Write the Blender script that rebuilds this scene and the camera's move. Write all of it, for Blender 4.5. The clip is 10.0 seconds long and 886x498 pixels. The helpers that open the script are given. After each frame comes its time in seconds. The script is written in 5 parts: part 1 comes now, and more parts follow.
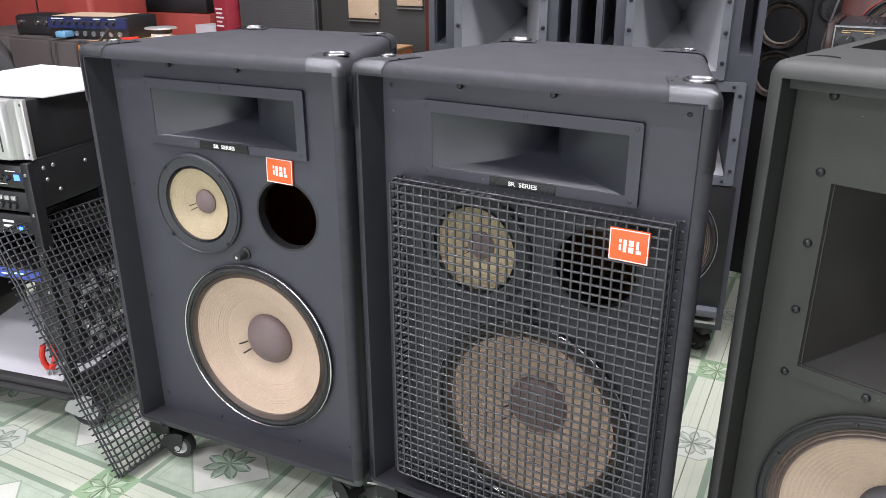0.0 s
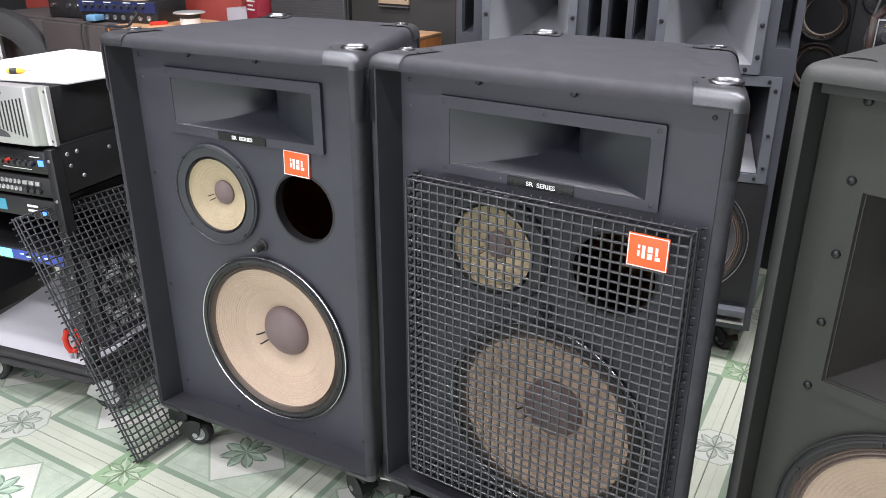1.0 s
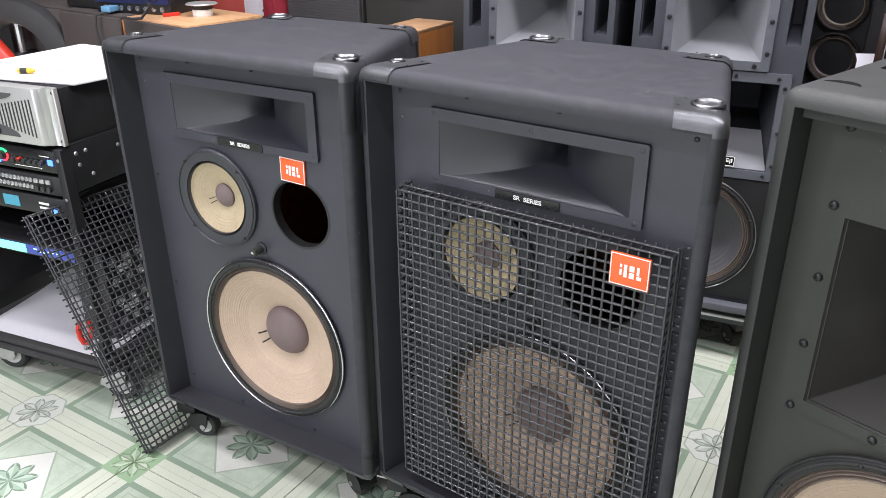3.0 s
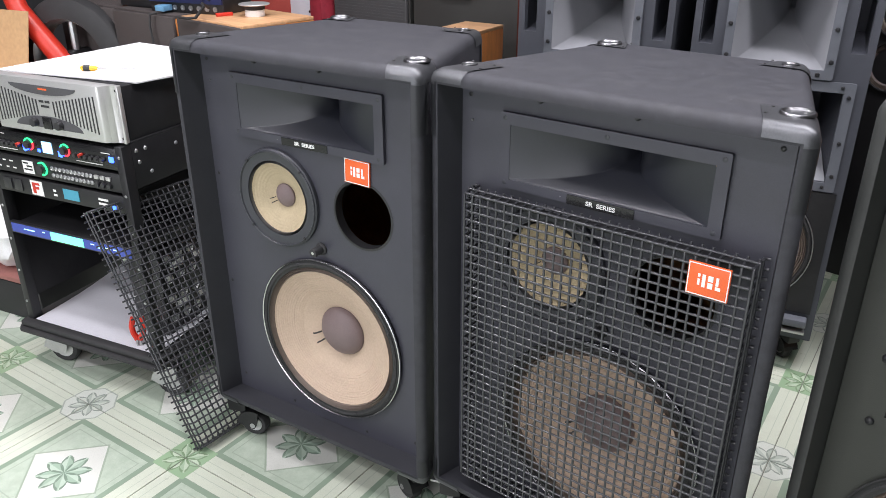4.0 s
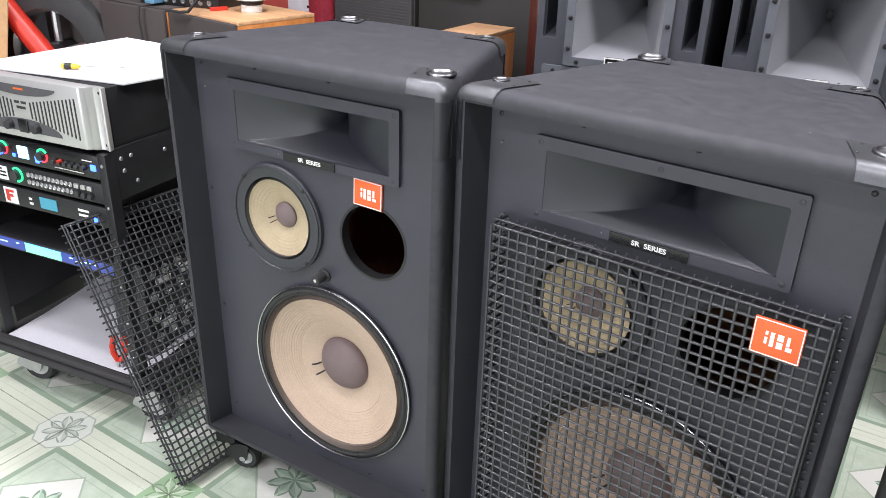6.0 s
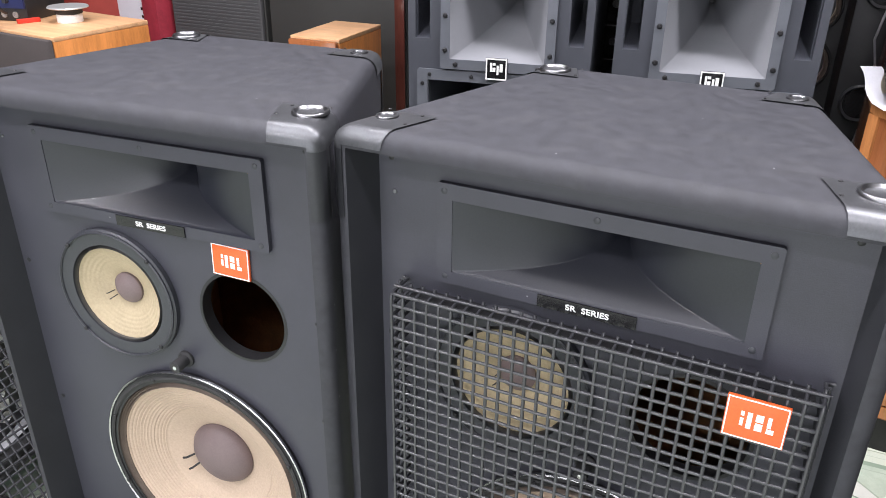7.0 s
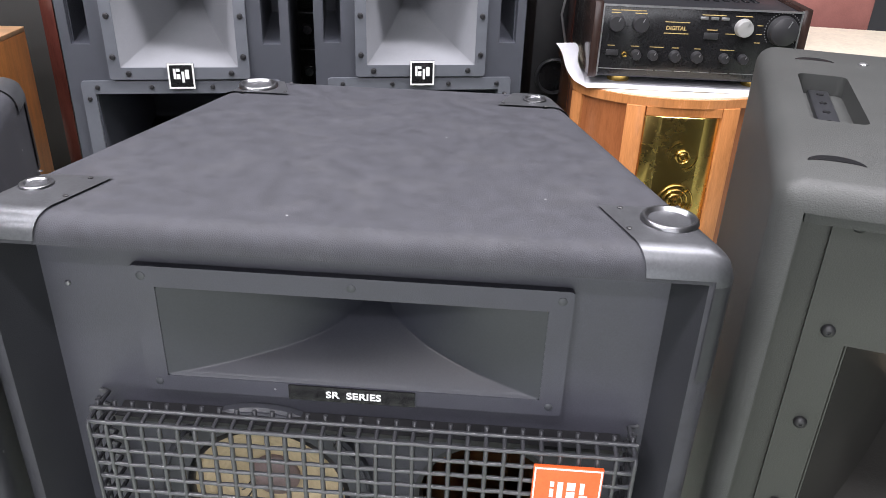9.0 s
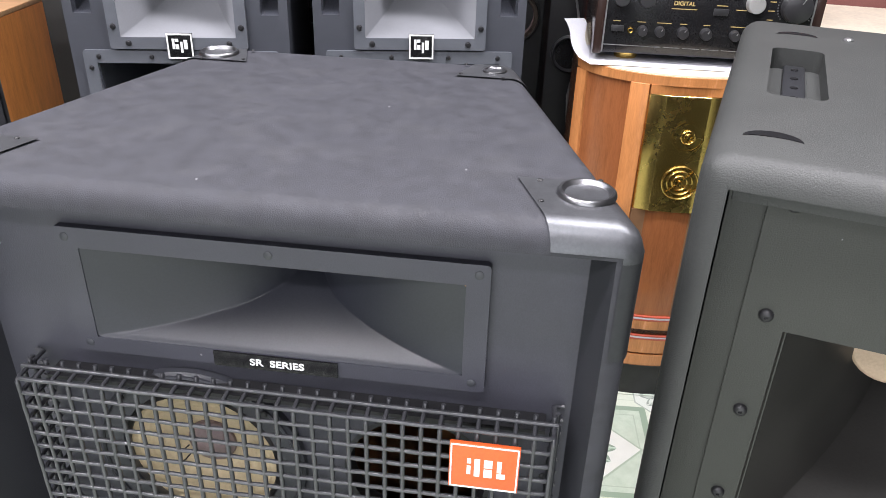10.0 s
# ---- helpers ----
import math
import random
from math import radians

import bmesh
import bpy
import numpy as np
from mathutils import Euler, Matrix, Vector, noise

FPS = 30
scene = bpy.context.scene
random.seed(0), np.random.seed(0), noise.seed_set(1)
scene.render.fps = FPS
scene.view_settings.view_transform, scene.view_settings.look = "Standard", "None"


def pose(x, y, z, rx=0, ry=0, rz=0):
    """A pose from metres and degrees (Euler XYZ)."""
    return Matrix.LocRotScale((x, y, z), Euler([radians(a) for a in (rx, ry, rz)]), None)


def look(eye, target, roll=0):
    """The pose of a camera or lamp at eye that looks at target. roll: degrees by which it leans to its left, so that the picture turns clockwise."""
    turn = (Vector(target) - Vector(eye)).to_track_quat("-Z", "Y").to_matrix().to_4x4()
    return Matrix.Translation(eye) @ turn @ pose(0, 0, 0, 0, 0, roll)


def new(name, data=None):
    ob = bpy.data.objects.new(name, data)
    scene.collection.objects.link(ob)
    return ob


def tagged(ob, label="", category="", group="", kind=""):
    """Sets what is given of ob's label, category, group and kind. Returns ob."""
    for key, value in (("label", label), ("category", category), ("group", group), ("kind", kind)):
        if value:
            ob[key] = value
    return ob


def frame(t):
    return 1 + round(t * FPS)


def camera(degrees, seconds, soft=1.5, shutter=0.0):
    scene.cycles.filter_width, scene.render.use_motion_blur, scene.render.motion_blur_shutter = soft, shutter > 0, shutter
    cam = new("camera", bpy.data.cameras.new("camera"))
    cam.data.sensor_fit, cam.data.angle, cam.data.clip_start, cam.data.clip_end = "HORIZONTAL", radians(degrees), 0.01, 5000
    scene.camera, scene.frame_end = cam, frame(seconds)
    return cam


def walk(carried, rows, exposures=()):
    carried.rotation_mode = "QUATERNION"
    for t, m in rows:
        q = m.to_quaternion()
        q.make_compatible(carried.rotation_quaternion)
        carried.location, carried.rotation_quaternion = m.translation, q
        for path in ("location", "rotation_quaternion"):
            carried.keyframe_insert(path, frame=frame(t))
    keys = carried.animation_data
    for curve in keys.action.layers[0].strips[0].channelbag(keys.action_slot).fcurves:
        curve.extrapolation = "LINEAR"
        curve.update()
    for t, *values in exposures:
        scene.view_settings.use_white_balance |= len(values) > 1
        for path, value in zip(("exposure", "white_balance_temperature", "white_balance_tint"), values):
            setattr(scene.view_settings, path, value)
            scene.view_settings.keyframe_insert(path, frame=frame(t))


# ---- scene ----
cam = camera(59.5, 10.0, soft=0.6)
PATH = [
    (0, (0.199, 0.295, 1.209), (-0.7, 1.923, 0.475), -0.2),
    (0.5, (0.182, 0.282, 1.213), (-0.764, 1.883, 0.477), 0.0),
    (1, (0.208, 0.341, 1.226), (-0.756, 1.912, 0.45), 0.1),
    (1.5, (0.293, 0.406, 1.262), (-0.682, 1.949, 0.443), 0.5),
    (2, (0.32, 0.43, 1.278), (-0.677, 1.951, 0.446), 0.3),
    (2.5, (0.302, 0.418, 1.293), (-0.7, 1.929, 0.449), -0.2),
    (4, (0.191, 0.355, 1.293), (-0.873, 1.828, 0.457), 0.0),
    (4.5, (0.256, 0.398, 1.286), (-0.851, 1.835, 0.445), 1.0),
    (5, (0.281, 0.421, 1.296), (-0.864, 1.83, 0.456), 1.8),
    (5.2, (0.266, 0.428, 1.301), (-0.886, 1.826, 0.455), 1.9),
    (6.5, (-0.079, 0.532, 1.283), (-0.978, 2.098, 0.424), 1.1),
    (7, (-0.115, 0.667, 1.296), (-0.861, 2.3, 0.413), 0.7),
    (7.5, (-0.171, 0.734, 1.295), (-0.6, 2.483, 0.424), 2.7),
    (8, (-0.238, 0.789, 1.29), (-0.353, 2.588, 0.422), 2.1),
    (8.5, (-0.243, 0.825, 1.289), (-0.262, 2.617, 0.401), 2.5),
    (9, (-0.192, 0.868, 1.293), (-0.237, 2.643, 0.373), 2.0),
    (9.5, (-0.141, 0.881, 1.29), (-0.255, 2.638, 0.342), 1.7),
    (10, (-0.08, 0.884, 1.282), (-0.244, 2.627, 0.315), 1.8),
]
walk(cam, [(t, look(eye, target, roll)) for t, eye, target, roll in PATH],
     [(0, 0.03), (2.5, 0.0), (4.5, -0.17), (5.2, -0.15), (6.5, 0.14), (8, 0.28), (10, 0.31)])

# ---- light: unseen lamps under the ceiling ----
world = bpy.data.worlds.new("world")
world.use_nodes = True
scene.world = world
world.node_tree.nodes["Background"].inputs[0].default_value = (0.90, 0.93, 1.0, 1)
world.node_tree.nodes["Background"].inputs[1].default_value = 0.3
# rows with negative y are fill, added to light the loudspeaker fronts
for lx, ly, le in ((-2.1, -0.8, 70), (0.4, -0.9, 14), (-0.9, -2.2, 40), (-1.9, 0.75, 37), (-0.15, 0.55, 32), (-1.25, 1.95, 48), (0.45, 1.95, 62)):
    ld = bpy.data.lights.new("unseen_ceiling_lamp", "AREA")
    ld.shape, ld.size, ld.size_y, ld.energy = "RECTANGLE", 1.3, 0.16, le
    ld.color = (0.97, 0.94, 1.0)
    new("unseen_ceiling_lamp", ld).matrix_world = pose(lx, ly, 2.92)
# added fill lamp in a made-up wall opening, lights the loudspeaker fronts
ld = bpy.data.lights.new("front_fill_lamp", "AREA")
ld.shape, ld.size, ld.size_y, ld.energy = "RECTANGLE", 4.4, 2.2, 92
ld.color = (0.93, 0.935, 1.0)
new("front_fill_lamp", ld).matrix_world = pose(-0.6, -3.02, 1.16, 90, 0, 0)


# ---- materials ----
def mnode(nt, op, a, b=None, c=None):
    nd = nt.nodes.new("ShaderNodeMath")
    nd.operation = op
    for k, v in enumerate((a, b, c)):
        if v is None:
            continue
        if isinstance(v, (int, float)):
            nd.inputs[k].default_value = v
        else:
            nt.links.new(v, nd.inputs[k])
    return nd.outputs[0]


def mixcol(nt, fac, a, b):
    nd = nt.nodes.new("ShaderNodeMix")
    nd.data_type = "RGBA"
    for k, v in ((0, fac), (6, a), (7, b)):
        if isinstance(v, tuple):
            nd.inputs[k].default_value = (*v, 1)
        elif isinstance(v, (int, float)):
            nd.inputs[k].default_value = v
        else:
            nt.links.new(v, nd.inputs[k])
    return nd.outputs[2]


def noise_tex(nt, co, scale, detail=3.0, rough=0.55):
    nd = nt.nodes.new("ShaderNodeTexNoise")
    nd.inputs["Scale"].default_value, nd.inputs["Detail"].default_value, nd.inputs["Roughness"].default_value = scale, detail, rough
    nt.links.new(co, nd.inputs["Vector"])
    return nd.outputs["Fac"]


def ramp(nt, v, lo, hi):
    nd = nt.nodes.new("ShaderNodeMapRange")
    nt.links.new(v, nd.inputs[0])
    nd.inputs[1].default_value, nd.inputs[2].default_value = lo, hi
    return nd.outputs[0]


def mat(name, col, rough=0.6, metal=0.0, var=0.25, scale=14.0, grain=300.0, bump=0.15, dust=0.0, specks=0.0, emit=None, stretch=None, coat=0.0):
    """Principled surface with large stains, fine grain and a grain bump; dust lightens, specks are bits of lint."""
    m = bpy.data.materials.new(name)
    m.use_nodes = True
    nt = m.node_tree
    b = nt.nodes["Principled BSDF"]
    co = nt.nodes.new("ShaderNodeTexCoord").outputs["Object"]
    if stretch:
        mp = nt.nodes.new("ShaderNodeMapping")
        mp.inputs["Scale"].default_value = stretch
        nt.links.new(co, mp.inputs[0])
        co = mp.outputs[0]
    big, fine = noise_tex(nt, co, scale, 7.0, 0.68), noise_tex(nt, co, grain, 2.0)
    dark = tuple(c * (1 - var) for c in col)
    lite = tuple(min(1.0, c * (1 + var)) for c in col)
    c = mixcol(nt, ramp(nt, big, 0.3, 0.7), dark, lite)
    c = mixcol(nt, mnode(nt, "MULTIPLY", ramp(nt, fine, 0.35, 0.7), 0.35), c, tuple(min(1.0, v * 1.35 + 0.003) for v in col))
    if dust:
        c = mixcol(nt, mnode(nt, "MULTIPLY", ramp(nt, noise_tex(nt, co, scale * 0.35, 6.0, 0.7), 0.5, 0.75), dust), c, (0.3, 0.29, 0.28))
    if specks:
        vo = nt.nodes.new("ShaderNodeTexVoronoi")
        vo.inputs["Scale"].default_value = 42.0
        nt.links.new(co, vo.inputs["Vector"])
        s = mnode(nt, "LESS_THAN", mnode(nt, "ADD", vo.outputs["Distance"], mnode(nt, "MULTIPLY", noise_tex(nt, co, 240, 2), 0.09)), 0.095)
        rnd = nt.nodes.new("ShaderNodeSeparateColor")
        nt.links.new(vo.outputs["Color"], rnd.inputs[0])
        s = mnode(nt, "MULTIPLY", s, mnode(nt, "LESS_THAN", rnd.outputs[0], specks))
        c = mixcol(nt, mnode(nt, "MULTIPLY", s, 0.7), c, (0.30, 0.30, 0.31))
    nt.links.new(c, b.inputs["Base Color"])
    b.inputs["Metallic"].default_value = metal
    nt.links.new(mnode(nt, "ADD", rough - 0.08, mnode(nt, "MULTIPLY", big, 0.16)), b.inputs["Roughness"])
    if coat:
        b.inputs["Coat Weight"].default_value, b.inputs["Coat Roughness"].default_value = coat, 0.15
    if bump:
        bn = nt.nodes.new("ShaderNodeBump")
        bn.inputs["Strength"].default_value, bn.inputs["Distance"].default_value = bump, 0.002
        nt.links.new(fine, bn.inputs["Height"])
        nt.links.new(bn.outputs[0], b.inputs["Normal"])
    if emit:
        b.inputs["Emission Color"].default_value = (*emit[:3], 1)
        b.inputs["Emission Strength"].default_value = emit[3]
    return m


def wood(name, col, rough=0.35, stretch=(9, 9, 1.2), coat=0.2):
    return mat(name, col, rough, var=0.28, scale=5.0, grain=42.0, bump=0.06, stretch=stretch, coat=coat)


VINYL = mat("black_carpet_vinyl", (0.0300, 0.0306, 0.0375), 0.66, var=0.36, scale=52, grain=1300, bump=0.3, dust=0.05, specks=0.16)
# darker black for the lip walls, shade painted into the colour
LIPSHADE = mat("lip_shade_black", (0.027, 0.028, 0.034), 0.6, var=0.2, scale=12, grain=900, bump=0.15, dust=0.02)
BAFFLE = mat("satin_black_paint", (0.0425, 0.0428, 0.0560), 0.44, var=0.15, scale=7, grain=700, bump=0.12, dust=0.04, specks=0.03)
# horn throat is darker than its flange, shade put into the colour
HORNSHADE = mat("shade_black_plastic", (0.020, 0.0215, 0.029), 0.31, var=0.08, scale=10, grain=500, bump=0.015)
BLKSTEEL = mat("blackened_steel", (0.030, 0.031, 0.035), 0.36, metal=0.3, var=0.2, bump=0.05)
GUN = mat("gunmetal_bracket", (0.105, 0.108, 0.115), 0.42, metal=0.75, var=0.2, scale=30, grain=400, bump=0.05)
NICKEL = mat("worn_nickel", (0.24, 0.24, 0.25), 0.33, metal=1.0, var=0.2, scale=60, bump=0.03)
RINGPL = mat("grey_black_ring", (0.036, 0.038, 0.045), 0.4, var=0.1, bump=0.05)
CHROME = mat("chrome", (0.62, 0.62, 0.63), 0.24, metal=1.0, var=0.1, bump=0.0)
STEEL = mat("zinc_steel", (0.45, 0.45, 0.46), 0.35, metal=0.9, var=0.2, bump=0.05)
BLACK = mat("black_metal", (0.012, 0.012, 0.0135), 0.45, var=0.2, scale=12, bump=0.1, dust=0.05)
GLOSSBLK = mat("gloss_black_panel", (0.012, 0.012, 0.013), 0.2, var=0.2, bump=0.0)
RUBBER = mat("rubber", (0.025, 0.025, 0.026), 0.7, var=0.3, bump=0.2)
WIRE = mat("coated_wire", (0.042, 0.043, 0.048), 0.34, var=0.2, bump=0.03, coat=0.25)
TANCONE = mat("tan_paper_cone", (0.475, 0.365, 0.278), 0.75, var=0.08, scale=11, grain=260, bump=0.12)
YELLOWCONE = mat("yellow_paper_cone", (0.42, 0.34, 0.215), 0.8, var=0.14, scale=14, grain=260, bump=0.15)
WARMCONE = mat("warm_paper_cone", (0.46, 0.34, 0.26), 0.78, var=0.12, scale=14, grain=260, bump=0.12)
CREAMCONE = mat("cream_paper_cone", (0.41, 0.335, 0.22), 0.72, var=0.14, scale=14, grain=260, bump=0.12)
CAP = mat("brown_dust_cap", (0.155, 0.115, 0.115), 0.55, var=0.12, scale=20, grain=400, bump=0.1)
SANDCONE = mat("sand_cone", (0.22, 0.19, 0.145), 0.5, var=0.15, bump=0.1)
GREYCONE = mat("grey_cone", (0.065, 0.065, 0.07), 0.6, var=0.15, bump=0.1)
EDGE = mat("grey_foam_edge", (0.085, 0.083, 0.082), 0.42, var=0.15, bump=0.05)
SURROUND = mat("brown_pleated_surround", (0.175, 0.140, 0.118), 0.45, var=0.2, bump=0.2)
ORANGE = mat("orange_badge", (0.80, 0.125, 0.028), 0.4, var=0.06, bump=0.0)
WHITE = mat("white_print", (0.80, 0.80, 0.78), 0.5, var=0.04, bump=0.0)
INNER = mat("raw_chipboard", (0.34, 0.18, 0.08), 0.8, var=0.35, scale=30, grain=180, bump=0.3)
EVBLUE = mat("grey_textured_paint", (0.051, 0.055, 0.068), 0.5, var=0.15, scale=6, grain=800, bump=0.35, dust=0.05)
EVHORN = mat("grey_horn", (0.185, 0.19, 0.205), 0.5, var=0.12, scale=5, grain=500, bump=0.1, dust=0.1)
EVFRAME = mat("grey_frame", (0.105, 0.113, 0.13), 0.48, var=0.12, grain=600, bump=0.2)
ROUGHGREY = mat("rough_grey_paint", (0.038, 0.040, 0.038), 0.55, var=0.15, scale=8, grain=650, bump=0.3, dust=0.07)
CBAFFLE = mat("olive_black_paint", (0.030, 0.032, 0.027), 0.55, var=0.14, scale=6, grain=600, bump=0.25, dust=0.05, specks=0.1)
CHORN = mat("dark_horn", (0.022, 0.021, 0.019), 0.5, var=0.2, bump=0.1)
SILVER = mat("silver_paint", (0.55, 0.55, 0.54), 0.36, metal=0.6, var=0.03, grain=900, bump=0.01)
BOARD = mat("white_board", (0.74, 0.74, 0.75), 0.55, var=0.03, scale=5, bump=0.05)
PAPER = mat("white_paper", (0.60, 0.60, 0.64), 0.7, var=0.04, scale=6, bump=0.05)
RED = mat("red_paint", (0.55, 0.035, 0.02), 0.35, var=0.12, bump=0.05)
YELLOW = mat("yellow_plastic", (0.75, 0.42, 0.03), 0.4, var=0.1, bump=0.0)
BLUELED = mat("blue_led", (0.02, 0.05, 0.6), 0.3, bump=0, emit=(0.04, 0.12, 1.0, 6.0))
GREENLED = mat("green_led", (0.02, 0.5, 0.15), 0.3, bump=0, emit=(0.05, 0.9, 0.35, 1.4))
GREENLIT = mat("green_backlight", (0.2, 0.6, 0.4), 0.3, bump=0, emit=(0.16, 1.0, 0.55, 1.3))
TEALLED = mat("teal_display", (0.03, 0.15, 0.22), 0.3, bump=0, emit=(0.08, 0.38, 0.50, 0.6))
REDLED = mat("red_led", (0.6, 0.03, 0.03), 0.3, bump=0, emit=(1.0, 0.06, 0.10, 1.2))
CYANLED = mat("lit_display", (0.2, 0.5, 0.7), 0.3, bump=0, emit=(0.45, 0.75, 1.0, 1.8))
BLUEBAR = mat("blue_panel", (0.05, 0.08, 0.38), 0.4, var=0.1, bump=0)
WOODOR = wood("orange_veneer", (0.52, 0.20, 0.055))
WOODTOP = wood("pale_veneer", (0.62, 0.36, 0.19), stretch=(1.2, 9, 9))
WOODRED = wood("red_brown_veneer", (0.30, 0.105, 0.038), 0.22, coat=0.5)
DARKWOOD = wood("dark_walnut", (0.030, 0.017, 0.014), 0.25)
REDWOOD = wood("dark_red_lacquer", (0.075, 0.022, 0.017), 0.2, coat=0.4)
NAVY = mat("navy_panel", (0.012, 0.018, 0.075), 0.4, var=0.1, bump=0)
SKYBLUE = mat("light_blue_plastic", (0.13, 0.30, 0.47), 0.4, var=0.1, bump=0)
MATRED = mat("dull_red_panel", (0.34, 0.060, 0.048), 0.4, var=0.2, scale=5, bump=0.05)
MAROON = mat("maroon_print", (0.26, 0.025, 0.04), 0.4, var=0.25, scale=30, bump=0)
WOODPOST = wood("honey_veneer", (0.50, 0.205, 0.07), 0.25, coat=0.4)
CREAM = mat("cream_marbled_top", (0.78, 0.70, 0.56), 0.4, var=0.1, scale=22, grain=90, bump=0.03)
GOLD = mat("gold_plate", (0.66, 0.47, 0.15), 0.27, metal=1.0, var=0.1, scale=8, bump=0.0)
GOLDDK = mat("antique_gold", (0.62, 0.42, 0.12), 0.25, metal=1.0, var=0.2, bump=0.0)
CLOTH = mat("brown_grille_cloth", (0.20, 0.10, 0.045), 0.75, var=0.15, grain=900, bump=0.3)
DULLRED = mat("dull_red_vinyl", (0.26, 0.105, 0.09), 0.55, var=0.2, bump=0.2)
STRIPE = mat("striped_trim", (0.50, 0.10, 0.06), 0.4, var=0.1, bump=0.0)
DARKGREY = mat("dark_grey_grille", (0.060, 0.060, 0.062), 0.7, var=0.12, scale=4, grain=900, bump=0.3)
DARKBOX = mat("dark_olive_cabinet", (0.030, 0.030, 0.028), 0.6, var=0.2, scale=4, bump=0.15)
BROWNBLK = mat("brown_black_cloth", (0.055, 0.046, 0.044), 0.8, var=0.18, scale=5, grain=800, bump=0.4)
CARD = mat("cardboard", (0.52, 0.33, 0.17), 0.75, var=0.1, scale=6, grain=60, bump=0.1)
BEIGE = mat("beige_panel", (0.48, 0.36, 0.25), 0.6, var=0.1, bump=0.05)
# plain walls and ceiling added to close the room, dark to cut bounce
WALLM = mat("low_bounce_wall", (0.06, 0.06, 0.065), 0.75, var=0.08, scale=2, bump=0.1)
CEILM = mat("low_bounce_ceiling", (0.10, 0.10, 0.105), 0.8, var=0.05, scale=2, bump=0.05)
GROUT = mat("grout", (0.20, 0.21, 0.17), 0.8, var=0.2, bump=0.2)
PLASTICBAG = mat("white_plastic_bag", (0.75, 0.75, 0.76), 0.35, var=0.1, scale=20, bump=0.2)
DIAL = mat("dark_dial", (0.03, 0.03, 0.032), 0.3, var=0.1, bump=0)
GOLDPRINT = mat("gold_print", (0.5, 0.36, 0.14), 0.5, var=0.05, bump=0)


def tile_material():
    m = bpy.data.materials.new("printed_green_tile")
    m.use_nodes = True
    nt = m.node_tree
    b = nt.nodes["Principled BSDF"]
    tc = nt.nodes.new("ShaderNodeTexCoord").outputs["Object"]
    sp = nt.nodes.new("ShaderNodeSeparateXYZ")
    nt.links.new(tc, sp.inputs[0])
    half, side = 0.2, 0.4

    def M(op, a, c=None, d=None):
        return mnode(nt, op, a, c, d)

    sx, sy = M("ADD", sp.outputs[0], half), M("ADD", sp.outputs[1], half)
    ix, iy = M("FLOOR", M("DIVIDE", sx, side)), M("FLOOR", M("DIVIDE", sy, side))
    x = M("SUBTRACT", M("SUBTRACT", sx, M("MULTIPLY", ix, side)), half)
    y = M("SUBTRACT", M("SUBTRACT", sy, M("MULTIPLY", iy, side)), half)
    odd = M("SUBTRACT", 1.0, M("MULTIPLY", 2.0, M("FLOORED_MODULO", M("ADD", ix, iy), 2.0)))
    ax, ay = M("ABSOLUTE", x), M("ABSOLUTE", y)
    big, small, dsum = M("MAXIMUM", ax, ay), M("MINIMUM", ax, ay), M("ADD", ax, ay)
    r, th = M("SQRT", M("ADD", M("MULTIPLY", x, x), M("MULTIPLY", y, y))), M("ARCTAN2", y, x)
    cx, cy = M("SUBTRACT", half, ax), M("SUBTRACT", half, ay)
    cm, cs = M("MAXIMUM", cx, cy), M("ADD", cx, cy)
    rc, tc2 = M("SQRT", M("ADD", M("MULTIPLY", cx, cx), M("MULTIPLY", cy, cy))), M("ARCTAN2", cy, cx)
    green_corner = M("GREATER_THAN", M("MULTIPLY", M("MULTIPLY", x, y), odd), 0.0)

    def inside(v, lim):
        return M("LESS_THAN", v, lim)

    def between(v, lo, hi):
        return M("MULTIPLY", M("GREATER_THAN", v, lo), M("LESS_THAN", v, hi))

    def petals(radius, angle, n, size):
        # n pointed petals; a runs 0..1 from a petal's midline to its side, half tells its two facets apart
        f = M("FRACT", M("ADD", M("DIVIDE", M("MULTIPLY", angle, n), 2 * math.pi), 0.5 + n))
        a = M("MULTIPLY", M("ABSOLUTE", M("SUBTRACT", f, 0.5)), 2.0)
        rim = M("MULTIPLY", size, M("SUBTRACT", 1.0, M("MULTIPLY", 0.40, M("POWER", a, 1.25))))
        q = M("DIVIDE", radius, rim)
        tip = M("MULTIPLY", M("GREATER_THAN", q, 0.84), M("GREATER_THAN", a, 0.12))
        seam = M("MULTIPLY", M("GREATER_THAN", a, M("ADD", 0.30, M("MULTIPLY", q, 0.72))), M("LESS_THAN", q, 0.8))
        return M("LESS_THAN", q, 1.0), M("MAXIMUM", tip, seam), M("GREATER_THAN", f, 0.5)

    mott = noise_tex(nt, tc, 30, 5, 0.7)
    col = mixcol(nt, ramp(nt, mott, 0.35, 0.65), (0.41, 0.49, 0.39), (0.50, 0.57, 0.47))
    cream, dark, white = (0.60, 0.64, 0.53), (0.25, 0.33, 0.245), (0.65, 0.66, 0.61)
    # border bands and stripes
    col = mixcol(nt, M("GREATER_THAN", big, 0.153), col, cream)
    col = mixcol(nt, between(big, 0.137, 0.153), col, dark)
    col = mixcol(nt, between(big, 0.119, 0.122), col, (0.36, 0.43, 0.34))
    col = mixcol(nt, between(big, 0.176, 0.178), col, (0.46, 0.52, 0.42))
    # middle diamond
    col = mixcol(nt, inside(dsum, 0.128), col, (0.33, 0.40, 0.31))
    col = mixcol(nt, inside(dsum, 0.121), col, white)
    p, edge, half_petal = petals(r, th, 8.0, 0.066)
    fill = mixcol(nt, half_petal, (0.33, 0.44, 0.34), (0.47, 0.57, 0.47))
